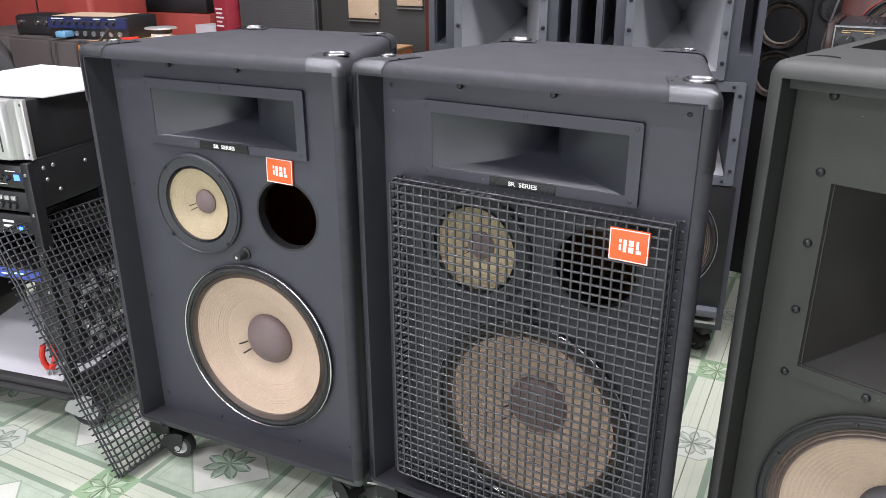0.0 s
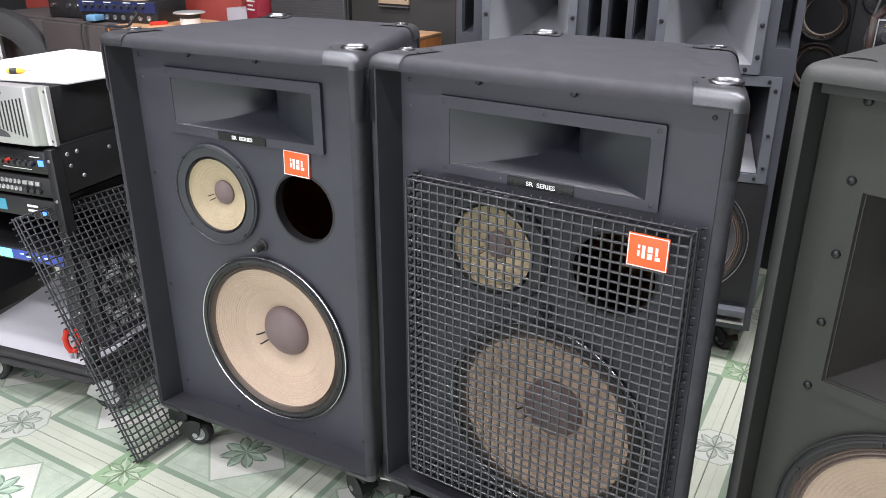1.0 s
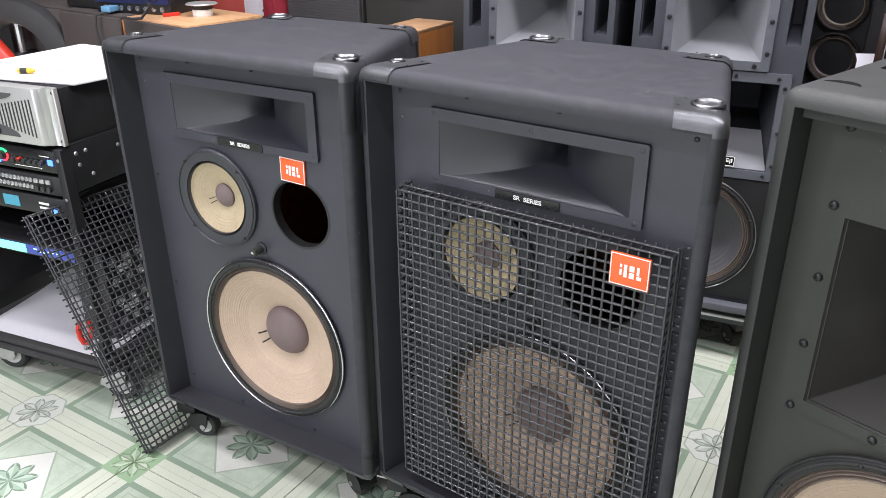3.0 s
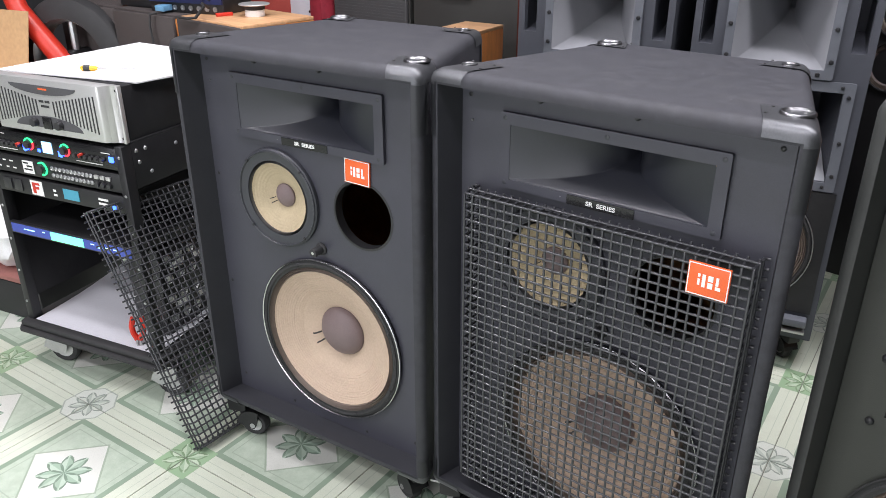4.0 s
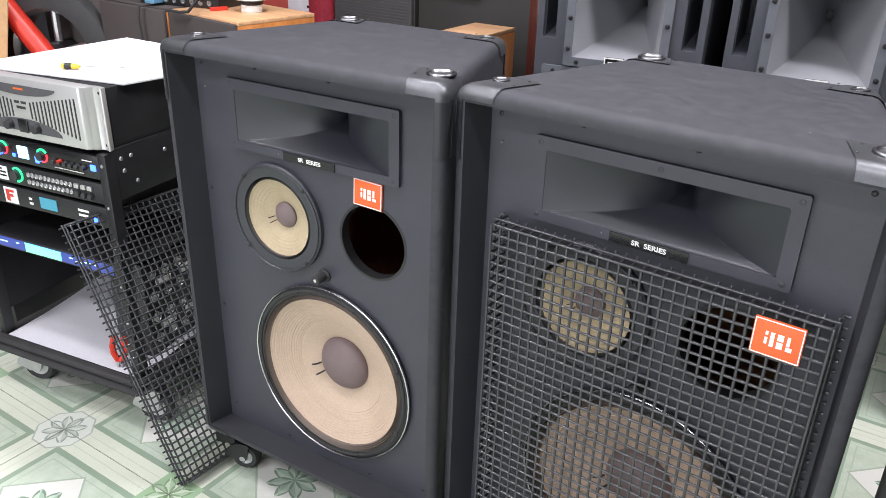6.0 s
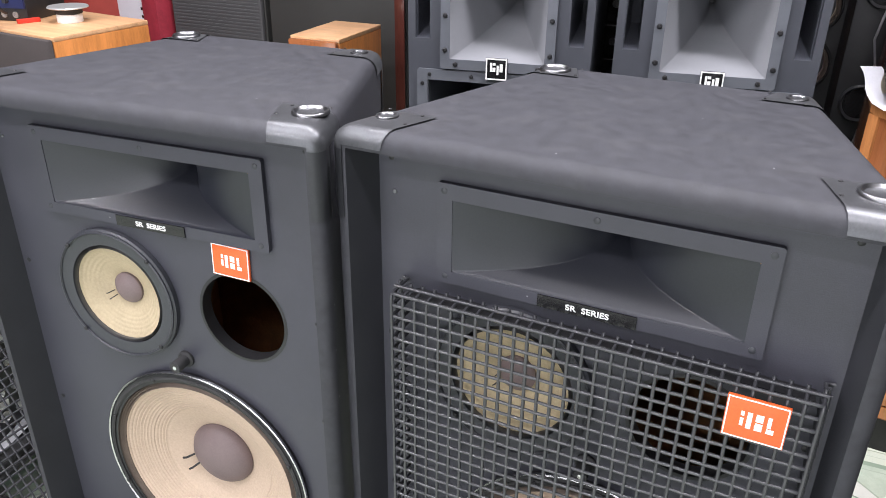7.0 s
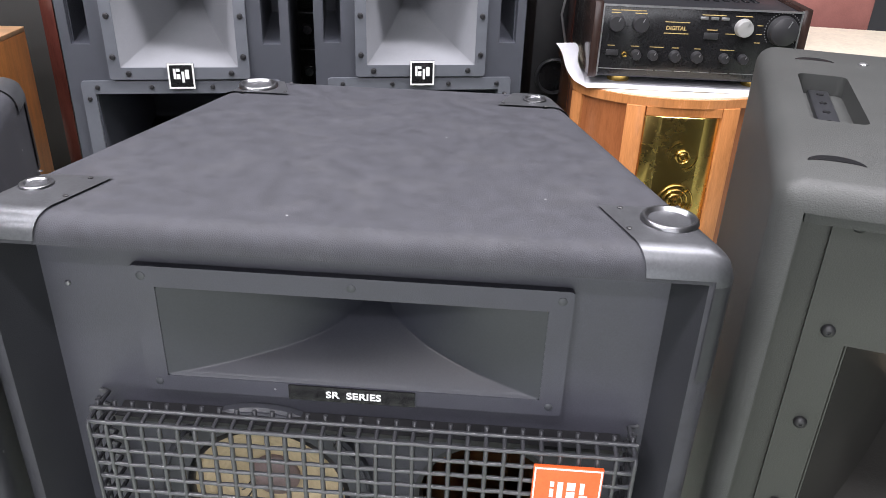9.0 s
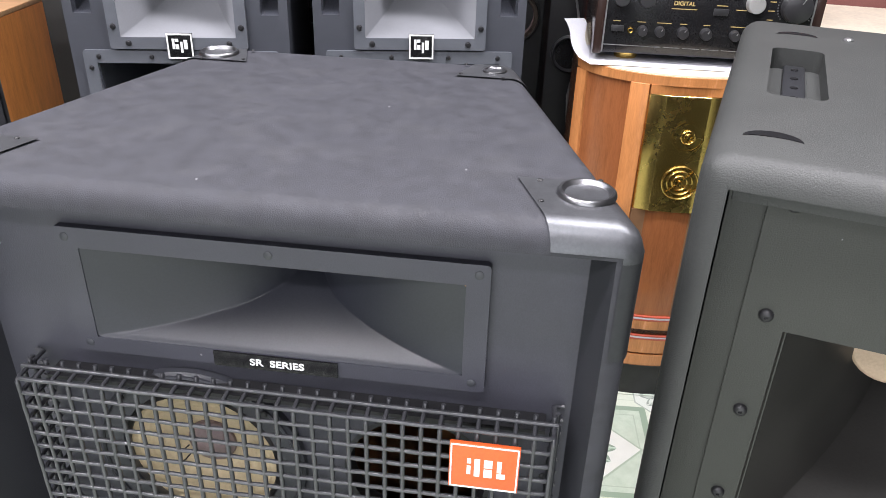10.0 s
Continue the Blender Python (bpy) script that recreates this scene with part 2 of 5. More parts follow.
    col = mixcol(nt, p, col, mixcol(nt, edge, fill, (0.17, 0.24, 0.18)))
    # corners: a green square or a pale octagon, each a quarter on this tile
    sq = M("MULTIPLY", green_corner, inside(cm, 0.056))
    col = mixcol(nt, sq, col, (0.30, 0.44, 0.27))
    p2, edge2, half2 = petals(rc, tc2, 8.0, 0.056)
    fill2 = mixcol(nt, half2, (0.36, 0.48, 0.33), (0.53, 0.62, 0.48))
    col = mixcol(nt, M("MULTIPLY", green_corner, p2), col, mixcol(nt, edge2, fill2, (0.19, 0.29, 0.16)))
    pale = M("SUBTRACT", 1.0, green_corner)
    octo = M("MULTIPLY", inside(cm, 0.07), inside(cs, 0.10))
    col = mixcol(nt, M("MULTIPLY", pale, octo), col, (0.36, 0.41, 0.35))
    octo = M("MULTIPLY", inside(cm, 0.066), inside(cs, 0.094))
    col = mixcol(nt, M("MULTIPLY", pale, octo), col, (0.62, 0.65, 0.59))
    col = mixcol(nt, M("MULTIPLY", pale, p2), col, mixcol(nt, edge2, mixcol(nt, half2, (0.44, 0.49, 0.43), (0.58, 0.62, 0.55)), (0.26, 0.30, 0.26)))
    # printed speckle, dirt
    col = mixcol(nt, M("MULTIPLY", ramp(nt, noise_tex(nt, tc, 420, 2), 0.5, 0.72), 0.28), col, (0.30, 0.36, 0.29))
    col = mixcol(nt, M("MULTIPLY", ramp(nt, noise_tex(nt, tc, 5, 6, 0.7), 0.52, 0.8), 0.35), col, (0.33, 0.34, 0.29))
    nt.links.new(col, b.inputs["Base Color"])
    nt.links.new(M("ADD", 0.20, M("MULTIPLY", noise_tex(nt, tc, 9, 5), 0.22)), b.inputs["Roughness"])
    return m


TILE = tile_material()


# ---- builders ----
def thing(name, m, label, category, group="", kind=""):
    e = new(name)
    e.empty_display_size = 0.05
    e.matrix_world = m
    return tagged(e, label, category, group, kind)


def mesh_of(name, bm, material, angle=38):
    bmesh.ops.recalc_face_normals(bm, faces=bm.faces)
    me = bpy.data.meshes.new(name)
    bm.to_mesh(me)
    bm.free()
    for mt in (material if isinstance(material, (list, tuple)) else [material]):
        me.materials.append(mt)
    me.polygons.foreach_set("use_smooth", [True] * len(me.polygons))
    me.set_sharp_from_angle(angle=radians(60 if 'horn' in name else angle))
    return me


def part(name, bm, material, parent=None, label="", m=None):
    me = bm if isinstance(bm, bpy.types.Mesh) else mesh_of(name, bm, material)
    o = new(name, me)
    if parent:
        o.parent = parent
    o.matrix_local = m or Matrix()
    return tagged(o, label)


def bx(bm, x0, x1, y0, y1, z0, z1, bev=0.0, seg=2):
    r = bmesh.ops.create_cube(bm, size=1, matrix=Matrix.Translation(((x0 + x1) / 2, (y0 + y1) / 2, (z0 + z1) / 2)) @ Matrix.Diagonal((x1 - x0, y1 - y0, z1 - z0, 1)))
    if bev:
        es = list({e for v in r["verts"] for e in v.link_edges})
        bmesh.ops.bevel(bm, geom=es, offset=bev, segments=seg, profile=0.5, affect="EDGES")
    return bm


def box(*a, **k):
    return bx(bmesh.new(), *a, **k)


def prism(bm, pts, z0, z1, bev=0.0, seg=3):
    lo, hi = [bm.verts.new((x, y, z0)) for x, y in pts], [bm.verts.new((x, y, z1)) for x, y in pts]
    n = len(pts)
    fs = [bm.faces.new(lo[::-1]), bm.faces.new(hi)] + [bm.faces.new((lo[k], lo[(k + 1) % n], hi[(k + 1) % n], hi[k])) for k in range(n)]
    if bev:
        bmesh.ops.bevel(bm, geom=list({e for f in fs for e in f.edges}), offset=bev, segments=seg, profile=0.5, affect="EDGES")
    return bm


def lathe(bm, prof, m=Matrix(), n=32):
    """Spins (radius, height) pairs round the local z axis."""
    rings = []
    for r, h in prof:
        if r < 1e-6:
            rings.append([bm.verts.new(m @ Vector((0, 0, h)))])
        else:
            rings.append([bm.verts.new(m @ Vector((r * math.cos(2 * math.pi * k / n), r * math.sin(2 * math.pi * k / n), h))) for k in range(n)])
    for a, b in zip(rings, rings[1:]):
        for k in range(n):
            q = [a[k % len(a)], a[(k + 1) % len(a)], b[(k + 1) % len(b)], b[k % len(b)]]
            q = list(dict.fromkeys(q))
            if len(q) > 2:
                bm.faces.new(q)
    return bm


def spun(prof, m=Matrix(), n=32):
    return lathe(bmesh.new(), prof, m, n)


def facing(u, d, z):
    """Turns the spin axis out of a front that looks along -y."""
    return pose(u, d, z, 90)


def dome_screw(bm, m, r=0.004, h=0.0025):
    return lathe(bm, [(r, 0), (r, h * 0.4), (r * 0.7, h * 0.85), (0, h)], m, 10)


def sweep(bm, pts, r, n=6):
    pts = [Vector(p) for p in pts]
    rings, up = [], None
    for k, p in enumerate(pts):
        t = (pts[min(k + 1, len(pts) - 1)] - pts[max(k - 1, 0)]).normalized()
        if up is None:
            up = t.orthogonal().normalized()
        up = (up - t * up.dot(t)).normalized()
        s = t.cross(up)
        rings.append([bm.verts.new(p + r * (math.cos(2 * math.pi * j / n) * up + math.sin(2 * math.pi * j / n) * s)) for j in range(n)])
    for a, b in zip(rings, rings[1:]):
        for j in range(n):
            bm.faces.new((a[j], a[(j + 1) % n], b[(j + 1) % n], b[j]))
    bm.faces.new(rings[0][::-1])
    bm.faces.new(rings[-1])
    return bm


def circle_pts(u, z, r, n=40):
    return [(u + r * math.cos(2 * math.pi * k / n), z + r * math.sin(2 * math.pi * k / n)) for k in range(n)]


def rect_pts(u0, u1, z0, z1, r=0.0, n=4):
    if not r:
        return [(u0, z0), (u1, z0), (u1, z1), (u0, z1)]
    out = []
    for cu, cz, a in ((u1 - r, z0 + r, -90), (u1 - r, z1 - r, 0), (u0 + r, z1 - r, 90), (u0 + r, z0 + r, 180)):
        for k in range(n + 1):
            t = radians(a + 90 * k / n)
            out.append((cu + r * math.cos(t), cz + r * math.sin(t)))
    return out


def plate(outer, holes, y0, y1):
    """A board in the u-z plane from y0 (front) to y1 (back), with holes through it."""
    bm = bmesh.new()
    edges = []
    for loop in (outer, *holes):
        vs = [bm.verts.new((u, y1, z)) for u, z in loop]
        edges += [bm.edges.new((vs[k], vs[(k + 1) % len(vs)])) for k in range(len(vs))]
    fs = [g for g in bmesh.ops.triangle_fill(bm, edges=edges, use_beauty=True, use_dissolve=False)["geom"] if isinstance(g, bmesh.types.BMFace)]
    ex = bmesh.ops.extrude_face_region(bm, geom=fs)["geom"]
    bmesh.ops.translate(bm, verts=[g for g in ex if isinstance(g, bmesh.types.BMVert)], vec=(0, y0 - y1, 0))
    return bm


def horn_loft(mouth, throat, depth, y0, power=2.2, n=14, drop=1.0):
    """Flared horn from a rectangular mouth (u0, u1, z0, z1) at y0 back to a throat."""
    bm = bmesh.new()
    rings = []
    for k in range(n + 1):
        s = k / n
        a, c = (1 - s) ** power, (1 - s) ** drop
        u0, u1 = throat[0] + (mouth[0] - throat[0]) * a, throat[1] + (mouth[1] - throat[1]) * a
        z0, z1 = throat[2] + (mouth[2] - throat[2]) * c, throat[3] + (mouth[3] - throat[3]) * c
        y = y0 + depth * s
        c = 0.0022
        rings.append([bm.verts.new(p) for p in ((u0 + c, y, z0), (u1 - c, y, z0), (u1, y, z0 + c), (u1, y, z1 - c), (u1 - c, y, z1), (u0 + c, y, z1), (u0, y, z1 - c), (u0, y, z0 + c))])
    for a, b in zip(rings, rings[1:]):
        for j in range(8):
            bm.faces.new((a[j], a[(j + 1) % 8], b[(j + 1) % 8], b[j]))
    back = [bm.verts.new(v.co + Vector((0, 0.06, 0))) for v in rings[-1]]
    for j in range(8):
        bm.faces.new((rings[-1][j], rings[-1][(j + 1) % 8], back[(j + 1) % 8], back[j]))
    bm.faces.new(back)
    return bm


def lettering(text, size, material, parent, m, name="lettering"):
    cu = bpy.data.curves.new(name, "FONT")
    cu.body, cu.size, cu.extrude, cu.align_x, cu.align_y = text, size, 0.0003, "CENTER", "CENTER"
    cu.offset = size * 0.022
    tmp = new("tmp_text", cu)
    bpy.context.view_layer.update()
    me = bpy.data.meshes.new_from_object(tmp.evaluated_get(bpy.context.evaluated_depsgraph_get()))
    bpy.data.objects.remove(tmp)
    me.materials.clear()
    me.materials.append(material)
    o = new(name, me)
    o.parent = parent
    o.matrix_local = m
    return o


def bars(bm, rows, u0, z0, y, h=0.002, thick=0.0006):
    """Short print bars (offset, row, length) on a front."""
    for du, dz, ln in rows:
        bx(bm, u0 + du, u0 + du + ln, y - thick, y, z0 + dz, z0 + dz + h)
    return bm


# ---- setting ----
floor = tagged(new("floor"), "green and cream printed ceramic tile floor", "floor", "", "structure")
part("grout_bed", box(-6, 5, -3, 7, -0.06, -0.003), GROUT, floor)
# south wall is split to leave a made-up opening for the fill lamp
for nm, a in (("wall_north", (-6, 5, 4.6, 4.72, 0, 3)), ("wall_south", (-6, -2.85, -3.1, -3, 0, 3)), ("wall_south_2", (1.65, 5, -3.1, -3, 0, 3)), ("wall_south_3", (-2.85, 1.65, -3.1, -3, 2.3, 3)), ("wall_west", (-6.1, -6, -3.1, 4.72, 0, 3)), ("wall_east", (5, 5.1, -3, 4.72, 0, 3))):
    tagged(part(nm, box(*a), WALLM), "plain dark wall closing the room, cuts bounced light", "wall", "", "structure")
tagged(part("ceiling", box(-6.1, 5.1, -3.1, 4.72, 3.0, 3.1), CEILM), "plain dark ceiling closing the room, cuts bounced light", "ceiling", "", "structure")


# ---- parts shared by the loudspeakers ----
def add_caster(parent, x, y, ztop, turn=0.0, r=0.038, fork=None, trail=0.026):
    """Swivel caster: top plate, hooded fork, tyre, hub; its trail runs along the turned y axis."""
    m = pose(x, y, 0, 0, 0, turn)
    c = part("caster", box(-0.036, 0.036, -0.034, 0.034, ztop - 0.006, ztop - 0.0005, bev=0.001), STEEL, parent, "black swivel caster wheel", m)
    oy = trail
    hood = bmesh.new()
    arc = [(oy + 1.22 * r * math.cos(radians(a)), r + 1.22 * r * math.sin(radians(a))) for a in range(65, 171, 15)]
    for s in (-1, 1):
        vs = [hood.verts.new((s * 0.019, py, pz)) for py, pz in arc + [(oy - 0.5 * r, r * 0.8), (oy + 0.12 * r, r * 0.72), (oy + 0.30 * r, r)]]
        f = hood.faces.new(vs)
        ex = bmesh.ops.extrude_face_region(hood, geom=[f])["geom"]
        bmesh.ops.translate(hood, verts=[g for g in ex if isinstance(g, bmesh.types.BMVert)], vec=(s * 0.004, 0, 0))
    for a, b in zip(arc, arc[1:]):
        q = [hood.verts.new(p) for p in ((-0.022, *a), (0.022, *a), (0.022, *b), (-0.022, *b))]
        hood.faces.new(q)
    bx(hood, -0.02, 0.02, -0.02, 0.03, min(r * 2.0, ztop - 0.02), ztop - 0.006, bev=0.004)
    part("fork", hood, fork or BLACK, c)
    wm = pose(0, oy, r, 0, 90, 0)
    part("wheel", spun([(r * 0.6, -0.013), (r * 0.88, -0.014), (r, -0.008), (r, 0.008), (r * 0.88, 0.014), (r * 0.6, 0.013)], wm, 28), RUBBER, c)
    part("hub", spun([(0, -0.0235), (0.007, -0.0235), (0.008, -0.013), (r * 0.45, -0.010), (r * 0.62, -0.012), (r * 0.62, 0.012), (r * 0.45, 0.010), (0.008, 0.013), (0.007, 0.0235), (0, 0.0235)], wm, 20), STEEL, c)
    return c


def add_driver(parent, name, u, d, z, r, cone_r, cap_r, depth, cone, ribs, rim=None, bolts=8, label="", cap=CAP, sur=None, sr=0.915, rip_h=0.0006, frame_mat=None):
    """A cone loudspeaker on a front at depth d: frame, rim, gasket, surround, cone, dust cap, leads."""
    f = facing(u, d, z)
    fr = part(name, spun([(r * 0.985, 0), (r * 0.985, 0.008), (r * 0.95, 0.011), (r * 0.9, 0.0095), (max(r * sr * 1.02, cone_r * 1.07), 0.0085), (r * sr, 0.003), (cone_r * 1.03, -0.01)], f, 64), frame_mat or BLACK, parent, label)
    if rim:
        part("rim", spun([(r * 0.986, 0.006), (r, 0.007), (r, 0.0105), (r * 0.991, 0.0115), (r * 0.982, 0.010)], f, 64), rim, fr)
    part("gasket", spun([(r * 0.958, 0.0085), (r * 0.958, 0.0125), (r * 0.94, 0.0135), (r * 0.925, 0.012), (r * 0.925, 0.0075)], f, 64), frame_mat or RUBBER, fr)
    sw = []
    r1, r0 = r * sr, cone_r
    for k in range(29):
        s = k / 28
        sw.append((r1 + (r0 - r1) * s, 0.004 + 0.0034 * math.sin(s * math.pi * 7)))
    part("surround", spun(sw, f, 64), sur or SURROUND, fr)
    prof = []
    steps = ribs * 4 + 16
    for k in range(steps + 1):
        s = k / steps
        rr = cone_r + (cap_r * 0.85 - cone_r) * s
        rip = rip_h * math.sin(2 * math.pi * s * ribs / 0.55) if s < 0.55 else 0.0
        prof.append((rr, 0.003 - depth * s ** 0.9 + rip))
    part("cone", spun(prof, f, 72), cone, fr)
    base = 0.003 - depth * 0.86
    part("dust_cap", spun([(cap_r, base - 0.003), (cap_r * 0.99, base + 0.002), (cap_r * 0.9, base + cap_r * 0.16), (cap_r * 0.7, base + cap_r * 0.3), (cap_r * 0.4, base + cap_r * 0.39), (0, base + cap_r * 0.42)], f, 40), cap, fr)
    for s in (-1, 1):
        a = radians(205 + 9 * s)
        p0 = f @ Vector((math.cos(a) * cap_r * 1.02, math.sin(a) * cap_r * 1.02, base + 0.004))
        p1 = f @ Vector((math.cos(a) * cap_r * 1.3, math.sin(a) * cap_r * 1.3, base + 0.016))
        part("lead", sweep(bmesh.new(), [p0, p0.lerp(p1, 0.6) + Vector((0, -0.004, 0)), p1], cap_r * 0.034, 6), BLACK, fr)
    for k in range(bolts):
        a = radians(360 * (k + 0.5) / bolts)
        part("bolt", dome_screw(bmesh.new(), f @ Matrix.Translation((math.cos(a) * r * 0.935, math.sin(a) * r * 0.935, 0.013)), 0.0038, 0.003), BLACK, fr)
    return fr


def wire_mesh(path, r=0.00235):
    return mesh_of("wire", sweep(bmesh.new(), path, r, 6), WIRE, 70)


def add_grille(parent, u0, u1, z0, z1, front, back, pitch=0.0166, top_back=None):
    """Woven square wire screen whose edges are bent back to the board behind it."""
    nu, nz = round((u1 - u0) / pitch), round((z1 - z0) / pitch)
    pu, pz = (u1 - u0) / nu, (z1 - z0) / nz
    amp = 0.0003
    top = top_back or back

    def vertical(ph):
        path = [(0, back - 0.002, z0 - 0.008), (0, back - 0.004, z0), (0, front + 0.006, z0), (0, front + 0.0015, z0 + 0.0015)]
        path += [(0, front + amp * (1 if (k // 2 + ph) % 2 else -1) * (1 if k % 2 == 0 else 0), z0 + 0.004 + (z1 - z0 - 0.008) * k / (2 * nz)) for k in range(2 * nz + 1)]
        return wire_mesh(path + [(0, front + 0.0015, z1 - 0.0015), (0, front + 0.006, z1), (0, top - 0.004, z1), (0, top - 0.002, z1 + 0.007)])

    def horizontal(ph):
        path = [(u0 - 0.009, back - 0.002, 0), (u0, back - 0.004, 0), (u0, front + 0.006, 0), (u0 + 0.0015, front + 0.0015, 0)]
        path += [(u0 + 0.004 + (u1 - u0 - 0.008) * k / (2 * nu), front - amp * (1 if (k // 2 + ph) % 2 else -1) * (1 if k % 2 == 0 else 0), 0) for k in range(2 * nu + 1)]
        return wire_mesh(path + [(u1 - 0.0015, front + 0.0015, 0), (u1, front + 0.006, 0), (u1, back - 0.004, 0), (u1 + 0.009, back - 0.002, 0)])

    vm, hm = [vertical(0), vertical(1)], [horizontal(0), horizontal(1)]
    for k in range(nu + 1):
        part("wire", vm[k % 2], None, parent, m=Matrix.Translation((u0 + k * pu, 0, 0)))
    for k in range(nz + 1):
        part("wire", hm[k % 2], None, parent, m=Matrix.Translation((0, 0, z0 + k * pz)))
    side = wire_mesh([(0, 0, z0 - 0.004), (0, 0, (z0 + z1) / 2), (0, 0, z1 + 0.004)])
    flat = wire_mesh([(u0 - 0.004, 0, 0), ((u0 + u1) / 2, 0, 0), (u1 + 0.004, 0, 0)])
    for d in (front + 0.016, front + 0.031):
        if d > back - 0.002:
            continue
        for u in (u0 - 0.003, u1 + 0.003):
            part("wire", side, None, parent, m=Matrix.Translation((u, d, 0)))
        for z in (z0 - 0.003, z1 + 0.003)[:2 if d < top - 0.002 else 1]:
            part("wire", flat, None, parent, m=Matrix.Translation((0, d, z)))


def add_badge(parent, u, z, y, w=0.062, h=0.052, tilt=0.0):
    m = pose(u, y, z, 0, tilt, 0)
    b = part("badge", box(-w / 2, w / 2, -0.004, 0, -h / 2, h / 2, bev=0.0008), ORANGE, parent, "orange badge with white border and marks", m)
    fr = plate(rect_pts(-w / 2 + 0.001, w / 2 - 0.001, -h / 2 + 0.001, h / 2 - 0.001), [rect_pts(-w / 2 + 0.0025, w / 2 - 0.0025, -h / 2 + 0.0025, h / 2 - 0.0025)], -0.0046, -0.0038)
    part("badge_border", fr, WHITE, b)
    mk = bmesh.new()
    q = h / 0.052
    for a in ((-0.0150, -0.0115, 0.004, 0.0095), (-0.0150, -0.0115, -0.0085, 0.001), (-0.0085, -0.0035, -0.0105, 0.0095), (0.0, 0.0075, -0.0105, -0.0015), (0.0, 0.0075, 0.0005, 0.0095), (0.0115, 0.0190, -0.0105, -0.0050), (0.0115, 0.0155, -0.0035, 0.0095)):
        bx(mk, a[0] * q, a[1] * q, -0.0047, -0.0038, a[2] * q, a[3] * q)
    part("badge_mark", mk, WHITE, b)


# ---- the two tapered stage loudspeakers ----
W0, W1, DEPTH, ZB, ZT, LIP = 0.318, 0.192, 0.435, 0.125, 1.022, 0.055


def half_width(y):
    return W0 + (W1 - W0) * y / DEPTH


def tapered(grow=0.0, bev=0.02, seg=5):
    g = grow
    return prism(bmesh.new(), ((-W0 - g, -g), (W0 + g, -g), (W1 + g, DEPTH + g), (-W1 - g, DEPTH + g)), ZB - g, ZT + g, bev, seg)


def speaker_shell():
    bm = tapered()
    bm.faces.ensure_lookup_table()
    f = max((f for f in bm.faces if abs(f.normal.y) > 0.99 and f.calc_center_median().y < 0.01), key=lambda f: f.calc_area())
    bmesh.ops.inset_region(bm, faces=[f], thickness=0.006, depth=0.0)
    for y, slot in ((LIP, 0), (0.40, 1)):
        ex = bmesh.ops.extrude_face_region(bm, geom=[f])["geom"]
        bmesh.ops.delete(bm, geom=[f], context="FACES_ONLY")
        f = [g for g in ex if isinstance(g, bmesh.types.BMFace)][0]
        for v in f.verts:
            v.co.y = y
            v.co.x = math.copysign(half_width(y) - 0.022, v.co.x)
        if not slot:
            for e in f.edges:
                for g in e.link_faces:
                    # lip walls take the material with shade in its colour
                    g.material_index = 2
        if slot:
            f.material_index = 1
            for e in f.edges:
                for g in e.link_faces:
                    g.material_index = 1
    return bm


def bracket(sx, back, top):
    """Pressed steel corner: a plate over the end face, a strip over the edge and a leg along the corner."""
    out = bmesh.new()
    zc = ZT if top else ZB
    sz = 1 if top else -1
    for long_leg in (False, True):
        bm = tapered(0.002, 0.022, 5)
        for f in [f for f in bm.faces if abs(f.normal.y) > 0.99 and f.calc_area() > 0.1 and not back]:
            bm.faces.remove(f)
        uc = sx * (half_width(0.40 if back else 0.03))
        yc = DEPTH if back else 0.0
        keep = 0.024 if long_leg else (0.052 if back else 0.066)
        cuts = [((uc - sx * keep, yc, 0), (sx, 0.0 if long_leg else (-0.35 if back else 0.35), 0)),
                ((0, yc + (-0.028 if back else 0.028) if long_leg else yc + (-0.070 if back else 0.085), 0), (0, 1 if back else -1, 0)),
                ((0, 0, zc - sz * ((0.115 if top else 0.07) if long_leg else 0.026)), (0, 0, sz))]
        if long_leg:
            cuts.append(((0, 0, zc - sz * 0.0255), (0, 0, -sz)))
        for co, no in cuts:
            bmesh.ops.bisect_plane(bm, geom=bm.verts[:] + bm.edges[:] + bm.faces[:], dist=1e-5, plane_co=co, plane_no=no, clear_inner=True)
        tmp = bpy.data.meshes.new("tmp")
        for f in bm.faces:
            f.material_index = 1 if long_leg else 0
        bm.to_mesh(tmp)
        bm.free()
        out.from_mesh(tmp)
        bpy.data.meshes.remove(tmp)
    bmesh.ops.remove_doubles(out, verts=out.verts, dist=0.0004)
    return out


